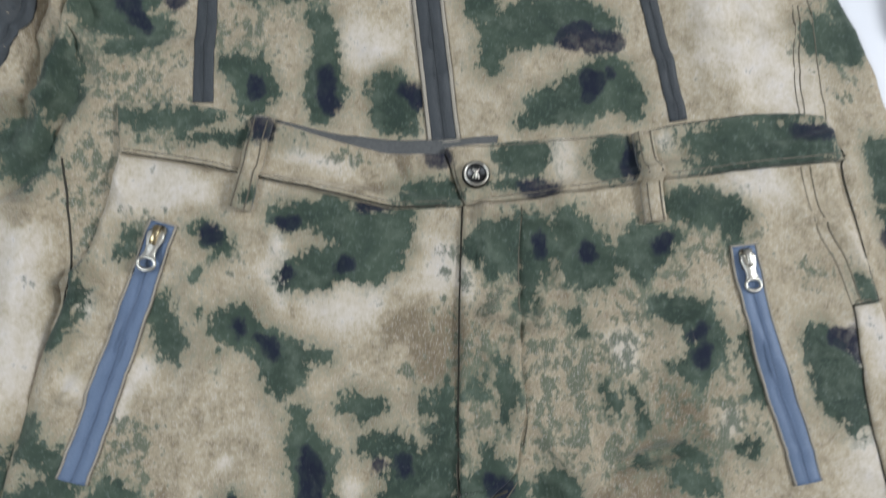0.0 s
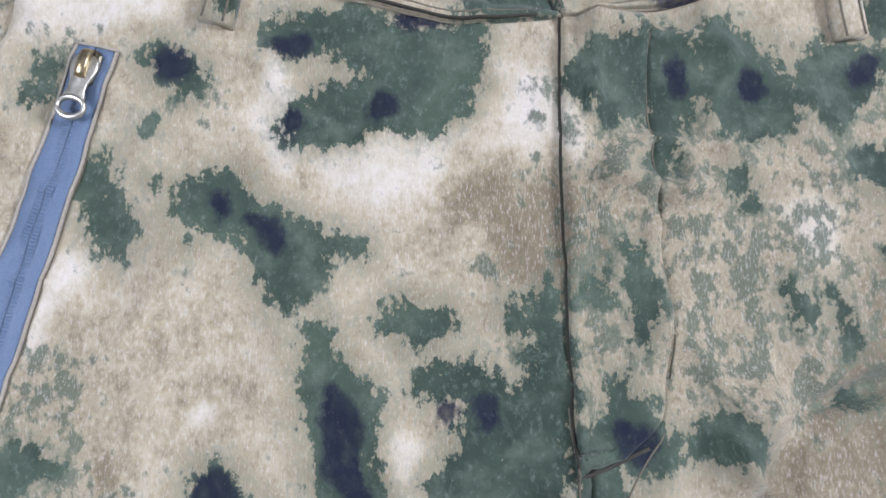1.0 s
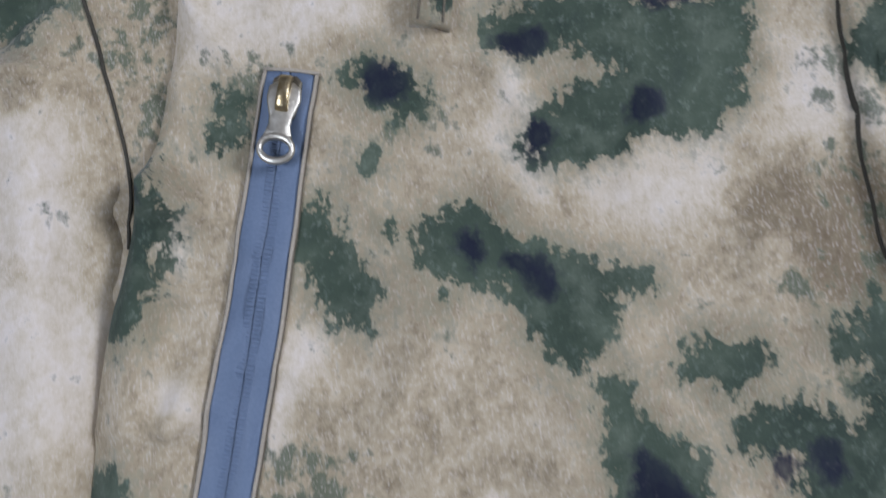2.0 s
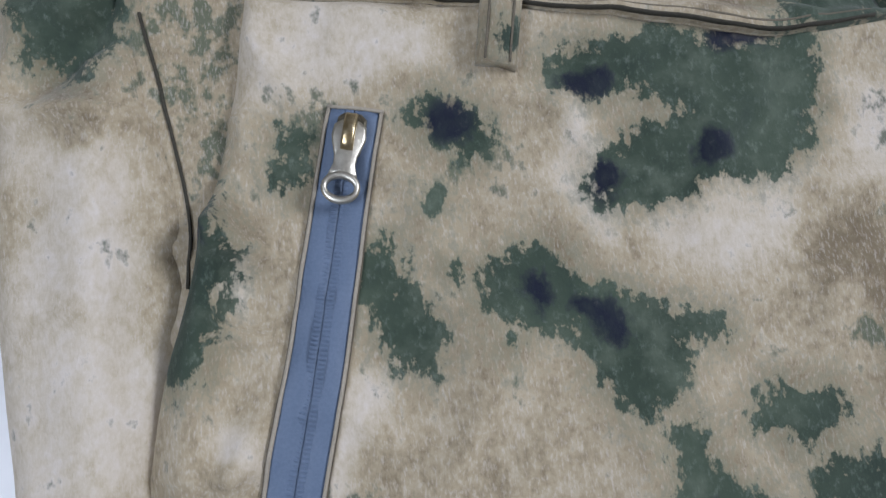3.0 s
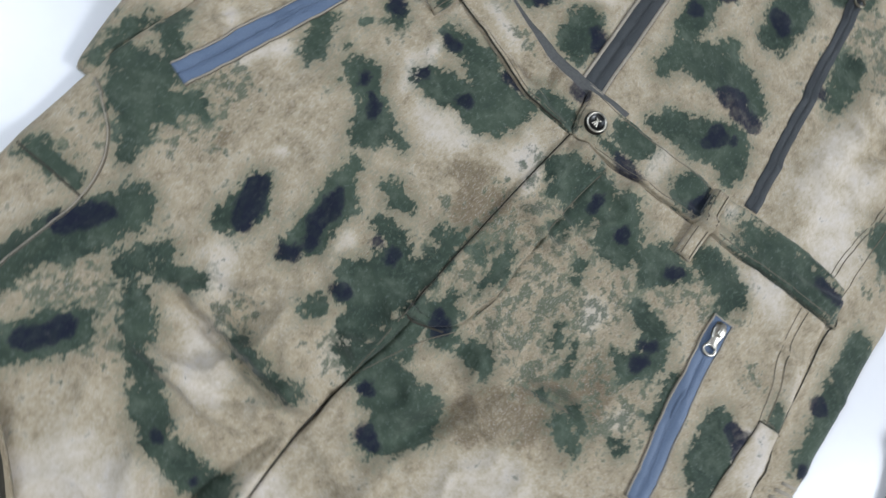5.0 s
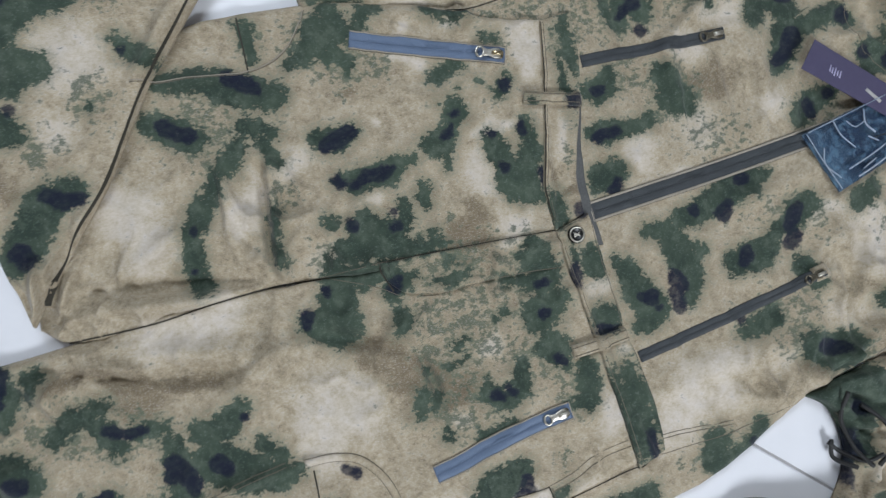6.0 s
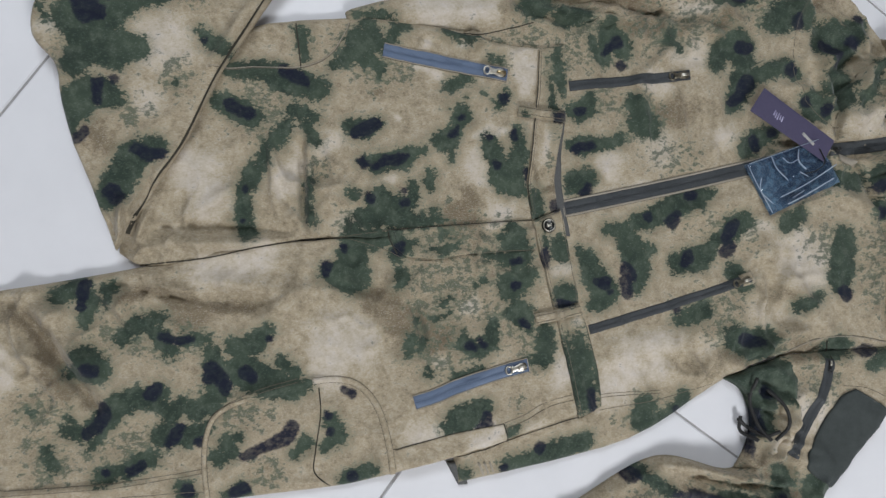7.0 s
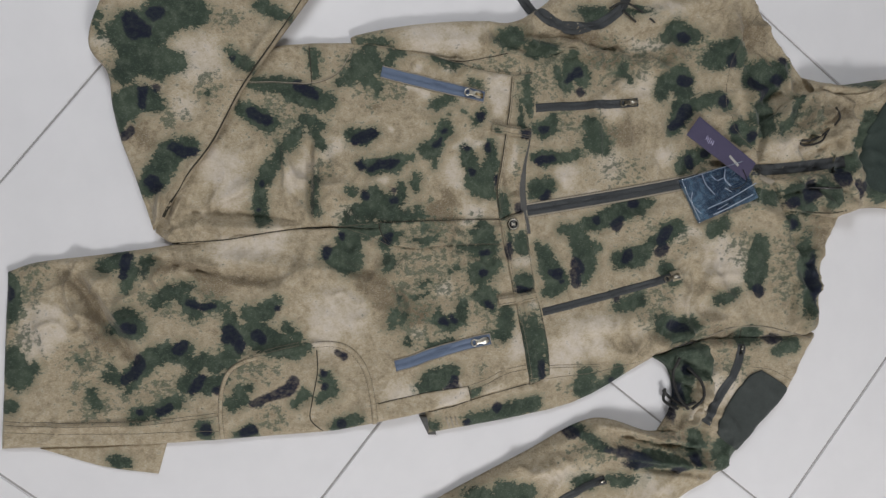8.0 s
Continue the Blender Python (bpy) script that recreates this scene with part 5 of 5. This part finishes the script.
# side panel outline, and dark strips for shade along waistband and trouser edges
for line in ([(-0.229, 0.185), (-0.187, 0.180), (-0.143, 0.171), (-0.087, 0.160), (-0.050, 0.153), (-0.016, 0.155)],
             [(0.116, 0.2125), (0.143, 0.2200), (0.183, 0.2262), (0.215, 0.2302), (0.246, 0.2302)],
             [(0.254, 0.096), (0.261, 0.027), (0.271, -0.045)], [(0.254, 0.096), (0.279, 0.1015)],
             [(0.2925, 0.030), (0.282, 0.085), (0.2685, 0.143), (0.259, 0.190), (0.2545, 0.215)]):
    seam(trousers, line, on_trousers, bold=0.0011)
for line, light, double in (
        ([(-0.229, 0.188), (-0.187, 0.183), (-0.143, 0.174), (-0.087, 0.163), (-0.050, 0.156), (-0.016, 0.158)], False, 0),
        ([(-0.001, 0.159), (0.033, 0.165), (0.063, 0.169), (0.110, 0.178)], False, 0),
        ([(0.133, 0.181), (0.169, 0.188), (0.227, 0.196), (0.253, 0.200)], False, 0),
        ([(-0.008, 0.197), (0.010, 0.198), (0.064, 0.204), (0.105, 0.207)], False, 0),
        ([(-0.013, 0.193), (-0.010, 0.177), (-0.004, 0.162)], False, 0),
        ([(0.034, 0.157), (0.032, 0.117), (0.032, 0.084), (0.034, 0.052), (0.037, 0.020), (0.035, 0.003)] , False, 0),
        ([(0.271, -0.049), (0.265, 0.017), (0.256, 0.099)], False, 0),
        ([(0.256, 0.099), (0.281, 0.102)], False, 0),
        ([(-0.007, -0.008), (-0.004, -0.060), (0.000, -0.128)], False, 0)):
    seam(trousers, line, on_trousers, light, double)
# dark seams, with shade strips between the legs and along the shin edge
for line in ([(0.185, -0.135), (0.218, -0.135), (0.264, -0.145), (0.290, -0.148), (0.309, -0.130)], [(-0.276, -0.129), (-0.251, -0.128),
    (-0.220, -0.127)], [(-0.024, -0.348), (-0.075, -0.317), (-0.132, -0.274), (-0.207, -0.232), (-0.266, -0.190), (-0.342, -0.136)],
             [(0.015, -0.341), (0.012, -0.261), (0.004, -0.203), (-0.002, -0.141), (-0.001, -0.094)], [(-0.006, -0.034), (0.004, -0.033), (0.016, -0.028),
    (0.025, -0.024)]):
    seam(trousers, line, on_trousers, bold=0.0016)
# dark strip for the shade beside the raised fly edge
seam(trousers, [(-0.0058, 0.155), (-0.0064, 0.112), (-0.0066, 0.069), (-0.0064, 0.013), (-0.0058, -0.030)], on_trousers, bold=0.0010)
for line in ([(0.227, 0.500), (0.260, 0.505), (0.297, 0.498)], [(0.193, 0.571), (0.218, 0.568)], [(0.202, 0.619), (0.211, 0.640)], [(-0.002, 0.689),
    (0.002, 0.726), (-0.001, 0.759)]):
    seam(jacket, line, on_jacket, bold=0.0016)
for line, light, double in (
        ([(0.235, 0.317), (0.233, 0.273), (0.231, 0.230)], False, 0.004),
        ([(0.213, 0.698), (0.201, 0.656), (0.188, 0.604), (0.189, 0.542), (0.208, 0.496)], True, 0),
        ([(-0.340, 0.623), (-0.293, 0.578), (-0.217, 0.555), (-0.152, 0.563), (-0.104, 0.613)], False, 0),
        ([(0.252, 0.227), (0.247, 0.312), (0.234, 0.390)], False, 0),
        ([(0.255, 0.581), (0.262, 0.617), (0.281, 0.653)], False, 0),
        ([(0.221, 0.490), (0.260, 0.505), (0.316, 0.497), (0.352, 0.476)], True, 0),
        ([(-0.208, 0.711), (-0.190, 0.775), (-0.219, 0.850)], True, 0)):
    seam(jacket, line, on_jacket, light, double)
# dark strip for the shade line along the sleeve edge
seam(jacket, [(-0.267, 0.180), (-0.2615, 0.150), (-0.2545, 0.105), (-0.256, 0.085)], on_jacket, bold=0.0011)


cloth("hem_lining", [(0.298, 0.019), (0.330, 0.033)], [(0.300, 0.040), (0.331, 0.046)], jacket, mat=LINING, thick=0.006, roll=0.003, puff=0.0005,
      label="grey lining turned out at the hem")
for y in (0.060, 0.067, 0.074):
    ribbon("hem_tape", [(0.301, y), (0.320, y + 0.006)], 0.0028, lambda x, y: on_jacket(x, y, 0.0003), TAN_THREAD, jacket, 0.0012)


# ---------------------------------------------------------------- zips
def slab(bm, outline, z0, z1):
    """A flat plate with slightly drawn-in top edges."""
    c = np.mean(outline, axis=0)
    rings = []
    for z, k in ((z0, 1.0), (z0 + 0.7 * (z1 - z0), 1.0), (z1, 0.86)):
        rings.append([bm.verts.new((*(c + k * (np.array(p) - c)), z)) for p in outline])
    n = len(outline)
    for a, b in zip(rings, rings[1:]):
        for i in range(n):
            bm.faces.new((a[i], a[(i + 1) % n], b[(i + 1) % n], b[i]))
    bm.faces.new(rings[-1])
    bm.faces.new(rings[0][::-1])


def local_frame(at, along, z):
    ax = np.array(along) / np.linalg.norm(along)
    return lambda u, v: (at[0] + ax[0] * u - ax[1] * v, at[1] + ax[1] * u + ax[0] * v)


def zip_pull(parent, at, along, z, size, metal, body_metal):
    """A slider with its bridge, and a waisted pull that ends in an oval ring, lying along a direction."""
    put = local_frame(at, along, z)
    s = size

    def both(rows):
        return [put(s * u, s * v) for u, v in rows] + [put(s * u, -s * v) for u, v in rows[::-1]]

    bm = bmesh.new()
    slab(bm, both(((-0.42, 0.10), (-0.36, 0.17), (-0.12, 0.19), (0.08, 0.15), (0.14, 0.09))), z, z + 0.09 * s)
    bmesh.ops.recalc_face_normals(bm, faces=bm.faces)
    part("slider", bm, SLIDER if metal is NICKEL else metal, parent, "metal zip slider", smooth=False)
    bm = bmesh.new()
    rows = []
    for u, h in ((-0.40, 0.07), (-0.385, 0.17), (-0.33, 0.225), (-0.15, 0.235), (0.0, 0.225), (0.06, 0.18), (0.08, 0.07)):
        rows.append([bm.verts.new((*put(s * u, s * v), z + s * max(h + dh, 0.05))) for v, dh in
                     ((-0.075, -0.09), (-0.075, -0.02), (-0.05, 0.0), (0.05, 0.0), (0.075, -0.02), (0.075, -0.09))])
    for a, b in zip(rows, rows[1:]):
        for i in range(6):
            bm.faces.new((a[i], a[(i + 1) % 6], b[(i + 1) % 6], b[i]))
    bm.faces.new(rows[0][::-1])
    bm.faces.new(rows[-1])
    bmesh.ops.recalc_face_normals(bm, faces=bm.faces)
    part("bridge", bm, body_metal, parent)
    bm = bmesh.new()
    slab(bm, both(((-0.31, 0.10), (-0.24, 0.19), (-0.10, 0.205), (0.05, 0.165), (0.14, 0.135), (0.24, 0.13), (0.33, 0.155), (0.38, 0.17))), z + 0.09 * s, z + 0.14 * s)
    n, hub = 32, 0.52
    for i in range(n):
        ring = []
        for k in (i, (i + 1) % n):
            c, q = math.cos(k * math.tau / n), math.sin(k * math.tau / n)
            ring.append([bm.verts.new((*put(s * (hub + r1 * c), s * r2 * q), z + h * s)) for r1, r2, h in
                         ((0.20, 0.225, 0.08), (0.205, 0.23, 0.115), (0.185, 0.21, 0.15), (0.13, 0.18, 0.15), (0.105, 0.16, 0.12), (0.105, 0.16, 0.08))])
        for j in range(6):
            bm.faces.new((ring[0][j], ring[0][(j + 1) % 6], ring[1][(j + 1) % 6], ring[1][j]))
    bmesh.ops.remove_doubles(bm, verts=bm.verts, dist=1e-6)
    bmesh.ops.recalc_face_normals(bm, faces=bm.faces)
    part("pull", bm, metal, parent, "metal zip pull with an oval ring")


def zipper(parent, line, width, height, mat, welt=0.0, pull=0.0, metal=None, bridge=None, pitch=0.0014, coil=True):
    """Two tape halves that meet over the coil, a welt round them, and a slider at the first point of the line."""
    tape = ribbon("zip_tape", shifted(line, width / 4), width / 2 + 0.0006, lambda x, y: height(x, y, 0.0003), mat, parent, 0.0013, 0.003, crown=0.0005)
    ribbon("zip_tape", shifted(line, -width / 4), width / 2 + 0.0006, lambda x, y: height(x, y, 0.0003), mat, parent, 0.0013, 0.003, crown=0.0005)
    if welt:
        for sgn in (-1, 1):
            edge = ribbon("welt", shifted(line, sgn * (width / 2 + welt / 2)), welt, lambda x, y: height(x, y, 0.0003), TAN_THREAD, tape, 0.0020, 0.003)
            ribbon("seam", shifted(line, sgn * (width / 2 + welt * 1.1)), 0.0006, lambda x, y: height(x, y, 0.0003), THREAD, tape, 0.0008)
        a, b = np.array(line[0]), np.array(line[1])
        out = (a - b) / np.linalg.norm(a - b)
        across = np.array((-out[1], out[0])) * (width / 2 + welt)
        ribbon("welt", [a + out * welt * 0.5 - across, a + out * welt * 0.5 + across], welt, lambda x, y: height(x, y, 0.0003), TAN_THREAD, tape, 0.0022, 0.003)
    if coil:
        run = np.linalg.norm(np.diff(np.array(line), axis=0), axis=1).sum()
        q = smooth_line(line, max(3, int(run / pitch)))
        bm = bmesh.new()
        for a, b in zip(q, q[1:]):
            put = local_frame((a + b) / 2, b - a, 0)
            z = height(*((a + b) / 2)) + 0.0012
            for side in (-1, 1):
                lo = pitch * 0.42
                vs = [bm.verts.new((*put(u, side * (0.0003 + v)), z + h)) for u, v, h in
                      ((-lo, 0, 0.0002), (lo, 0, 0.0002), (lo, 0.0026, 0.0), (-lo, 0.0026, 0.0), (0, 0.0006, 0.00045), (0, 0.0022, 0.0004))]
                for f in ((0, 1, 4), (1, 2, 5, 4), (2, 3, 5), (3, 0, 4, 5)):
                    bm.faces.new([vs[i] for i in f])
        bmesh.ops.recalc_face_normals(bm, faces=bm.faces)
        tagged(part("zip_coil", bm, mat, tape, smooth=False), kind="stuff")
    if pull:
        a, b = np.array(line[0]), np.array(line[1])
        d = (b - a) / np.linalg.norm(b - a)
        at = a + d * (pull * 0.42 + 0.002)
        zip_pull(tape, at, d, height(*at) + 0.0012, pull, metal or NICKEL, bridge or NICKEL)
    return tape


zipper(trousers, [(-0.198, 0.138), (-0.206, 0.106), (-0.217, 0.056), (-0.227, 0.018), (-0.2365, -0.0215)], 0.0165, on_trousers, BLUE_TAPE, 0.0012, 0.0272, NICKEL, BRASS)
zipper(trousers, [(0.182, 0.134), (0.188, 0.095), (0.200, 0.040), (0.209, 0.012), (0.215, -0.017)], 0.0165, on_trousers, BLUE_TAPE, 0.0012, 0.0262, NICKEL, NICKEL)
zipper(jacket, [(-0.189, 0.395), (-0.186, 0.346), (-0.184, 0.279), (-0.181, 0.223)], 0.013, on_jacket, GREY_TAPE, 0.0, 0.026, SLIDER, NICKEL)
zipper(jacket, [(0.095, 0.459), (0.108, 0.404), (0.127, 0.316), (0.145, 0.223)], 0.012, on_jacket, GREY_TAPE, 0.0, 0.025, SLIDER, NICKEL)
zipper(jacket, [(-0.018, 0.203), (-0.026, 0.264), (-0.039, 0.361), (-0.054, 0.459), (-0.069, 0.551)], 0.017, on_jacket, GREY_TAPE, 0.0026)
zipper(jacket, [(-0.075, 0.592), (-0.077, 0.665), (-0.085, 0.761)], 0.018, on_jacket, GREY_TAPE, 0.0, 0.016, BLACK_METAL, BLACK_METAL)
zipper(jacket, [(0.216, 0.564), (0.249, 0.556), (0.299, 0.523), (0.342, 0.492)], 0.014, on_jacket, GREY_TAPE, 0.0, 0.015, BLACK_METAL, NICKEL)
zipper(jacket, [(0.420, 0.316), (0.432, 0.277), (0.451, 0.234)], 0.012, on_jacket, GREY_TAPE, 0.0, 0.015, BLACK_METAL, NICKEL)
zipper(jacket, [(-0.369, 0.204), (-0.332, 0.233), (-0.307, 0.279), (-0.312, 0.326), (-0.334, 0.363), (-0.363, 0.383)], 0.016, on_jacket, GREY_TAPE, 0.0)
ribbon("zip_garage", [(0.098, 0.444), (0.093, 0.462)], 0.016, on_jacket, CAMO, jacket, 0.003, prints=dict(JACKET_PRINT, green=[], navy=[]))
cord("zip_puller", [(*p, on_jacket(*p) + 0.006) for p in [(-0.041, 0.690), (-0.040, 0.711), (-0.039, 0.734)]], 0.0022, BLACK_METAL, jacket, "black zip puller at the neck")
ribbon("zip_garage", [(-0.064, 0.607), (-0.054, 0.631)], 0.010, on_jacket, TAN_THREAD, jacket, 0.003)


def button(at):
    """A domed metal button with a rim and a raised plain emblem."""
    z = on_trousers(*at)
    prof = ((0.0, 0.0018), (0.0052, 0.0018), (0.0060, 0.0026), (0.0068, 0.0034), (0.0080, 0.0034), (0.0092, 0.0022), (0.0094, 0.0))
    bm = bmesh.new()
    n = 32
    rings = [[bm.verts.new((at[0] + r * math.cos(k * math.tau / n), at[1] + r * math.sin(k * math.tau / n), z + h)) for k in range(n)] for r, h in prof[1:]]
    for a, b in zip(rings, rings[1:]):
        for i in range(n):
            bm.faces.new((a[i], a[(i + 1) % n], b[(i + 1) % n], b[i]))
    bm.faces.new(rings[0])
    bmesh.ops.recalc_face_normals(bm, faces=bm.faces)
    disc = part("button", bm, BLACK_METAL, trousers, "dark metal button with a raised rim")
    ring = [(at[0] + 0.0076 * math.cos(a), at[1] + 0.0076 * math.sin(a), z + 0.0034) for a in np.linspace(0, math.tau, 33)]
    cord("rim", ring, 0.0009, NICKEL, disc, n=48)
    for dx in (-0.0022, 0.0, 0.0022):
        cord("emblem", [(at[0] + dx, at[1] - 0.003, z + 0.0020), (at[0] + dx * 0.3, at[1] + 0.0005, z + 0.0026),
    (at[0] - dx, at[1] + 0.0034, z + 0.0020)], 0.0006, NICKEL, disc)


button((0.003, 0.177))

# ---------------------------------------------------------------- patch, cords and tags
cloth("sleeve_patch", [(0.261, 0.598), (0.272, 0.572), (0.306, 0.544), (0.342, 0.517), (0.360, 0.514), (0.378, 0.530)], [(0.278, 0.624), (0.298, 0.645),
    (0.330, 0.622), (0.368, 0.588), (0.391, 0.566), (0.396, 0.554)], jacket, mat=VELCRO, base=lambda x, y: on_jacket(x, y, 0.0005),
      thick=0.0028, roll=0.002, puff=0.0003, label="dark grey hook-and-loop patch on the upper arm")
GUSSET_PRINT = dict(JACKET_PRINT, green=[(0.239, 0.475, 0.0506, 0.0318, 86), (0.284, 0.453, 0.0200, 0.0300, 86),
    (0.236, 0.430, 0.0399, 0.0149, 86)], navy=[(0.293, 0.448, 0.0070, 0.0173, 86), (0.253, 0.464, 0.0090, 0.0073, 86),
    (0.321, 0.437, 0.0070, 0.0126, 86)], light=[(0.318, 0.480, 0.0200, 0.0160, 0)])
gusset = cloth("armpit_gusset", [(0.228, 0.408), (0.248, 0.435), (0.284, 0.445), (0.321, 0.437), (0.352, 0.416)], [(0.206, 0.513), (0.252, 0.522),
    (0.303, 0.510), (0.339, 0.494), (0.366, 0.481)], jacket, GUSSET_PRINT, base=0.004, thick=0.013, roll=0.007, puff=0.004, seed=12.0,
                crumple=[(0.286, 0.468, 0.0607, 0.0842, 86)], folds=[(0.247, 0.444, 0.296, 0.488, 0.004, 0.0050),
    (0.238, 0.460, 0.267, 0.504, 0.004, -0.0050), (0.298, 0.448, 0.317, 0.492, 0.004, 0.0060), (0.277, 0.453, 0.287, 0.486, 0.003, -0.0050),
    (0.241, 0.505, 0.334, 0.492, 0.004, 0.0050), (0.229, 0.465, 0.321, 0.447, 0.004, -0.0050)])
on_jacket = surface(body, left_sleeve, right_sleeve, hood, gusset, *collar)
for line in ([(0.230, 0.448), (0.260, 0.441), (0.293, 0.446), (0.315, 0.459)], [(0.286, 0.426), (0.300, 0.440), (0.309, 0.455),
    (0.302, 0.469)], [(0.248, 0.464), (0.270, 0.481), (0.296, 0.484), (0.315, 0.465)], [(0.283, 0.430), (0.303, 0.428), (0.314, 0.443)]):
    cord("drawcord", [(*p, on_jacket(*p) + 0.010) for p in line], 0.0026, CORD, jacket, "black drawcord end")
for line in ([(-0.174, 0.732), (-0.155, 0.733), (-0.136, 0.722), (-0.122, 0.696), (-0.122, 0.679)], [(-0.122, 0.679), (-0.114, 0.687), (-0.117, 0.704),
    (-0.131, 0.720)], [(-0.334, 0.371), (-0.327, 0.382), (-0.316, 0.391)], [(-0.339, 0.349), (-0.347, 0.371), (-0.336, 0.400), (-0.317, 0.426)]):
    cord("drawcord", [(*p, on_jacket(*p) + 0.004) for p in line], 0.0017, CORD, jacket, "black elastic drawcord")


def hang_tag():
    corners = [(-0.163, 0.495), (-0.085, 0.593), (-0.057, 0.574), (-0.133, 0.471)]
    z = 0.030
    tag = thing("hang_tag", *corners[0], z, "dark purple card hang tag lying on the jacket", "tag")
    bm = bmesh.new()
    slab(bm, corners, z, z + 0.0012)
    bmesh.ops.recalc_face_normals(bm, faces=bm.faces)
    part("card", bm, CARD, tag, smooth=False)
    a, b, c, d = [np.array(p) for p in corners]
    put = lambda u, v: tuple(a + u * (b - a) + v * (d - a))
    for k in range(5):
        u = 0.24 + 0.028 * k
        ribbon("print_bar", [put(u, 0.42 + 0.04 * (k % 2)), put(u + 0.012, 0.62 + 0.03 * (k % 3))], 0.0016, z + 0.0011, PRINT, tag, 0.0002)
    ribbon("slot", [put(0.64, 0.5), put(0.82, 0.6)], 0.004, z + 0.0011, PLASTER, tag, 0.0003, label="white slot in the card")
    cord("string", [(*put(0.9, 0.6), z + 0.002), (*put(1.02, 0.9), z + 0.004), (*put(1.0, 1.3), z + 0.003), (*put(0.93, 1.6), z - 0.004)], 0.0008, CORD, tag)


def booklet_packet():
    corners = [(-0.059, 0.458), (-0.089, 0.571), (-0.028, 0.599), (0.011, 0.490)]
    z = 0.0245
    packet = thing("booklet_packet", *corners[0], z, "navy booklet in a crinkled clear plastic pouch", "packet")
    bm = bmesh.new()
    slab(bm, corners, z, z + 0.0018)
    bmesh.ops.recalc_face_normals(bm, faces=bm.faces)
    part("booklet", bm, BOOKLET, packet, smooth=False)
    a, b, c, d = [np.array(p) for p in corners]
    bm = bmesh.new()
    n = 44
    grid = []
    for i in range(n):
        for j in range(n):
            u, v = i / (n - 1) * 1.06 - 0.03, j / (n - 1) * 1.06 - 0.03
            p = a + u * (b - a) + v * (d - a)
            edge = min(i, j, n - 1 - i, n - 1 - j) / 3
            h = z + 0.0022 + 0.0022 * min(edge, 1) * (0.6 + abs(noise.noise((p[0] * 55 + p[1] * 30, p[1] * 20, 3))) * 3.4)
            grid.append(bm.verts.new((*p, h)))
    for i in range(n - 1):
        for j in range(n - 1):
            k = i * n + j
            bm.faces.new((grid[k], grid[k + 1], grid[k + n + 1], grid[k + n]))
    bmesh.ops.recalc_face_normals(bm, faces=bm.faces)
    film = part("pouch", bm, FILM, packet, "crinkled clear plastic pouch")
    # raised pale strips painted where creased film would catch the lamps
    for line, wide in (([(-0.012, 0.504), (-0.028, 0.545), (-0.052, 0.592)], 0.0014), ([(-0.002, 0.514), (-0.012, 0.540), (-0.033, 0.586)], 0.0017),
                       ([(-0.010, 0.522), (-0.019, 0.540)], 0.0012), ([(-0.068, 0.496), (-0.052, 0.502), (-0.035, 0.517)], 0.0014),
                       ([(-0.076, 0.537), (-0.060, 0.536), (-0.048, 0.546)], 0.0018), ([(-0.040, 0.478), (-0.022, 0.476), (-0.004, 0.492)], 0.0012),
                       ([(-0.066, 0.512), (-0.058, 0.522), (-0.062, 0.534)], 0.0011), ([(-0.045, 0.536), (-0.038, 0.548)], 0.0013),
                       ([(-0.059, 0.460), (-0.030, 0.472), (0.008, 0.490)], 0.0010), ([(-0.060, 0.462), (-0.074, 0.515), (-0.088, 0.568)], 0.0010)):
        ribbon("crease_glint", line, wide, z + 0.0068, CREASE_GLINT, film, 0.0008, 0.002, crown=0.0005)
    film.visible_shadow = False


hang_tag()
booklet_packet()
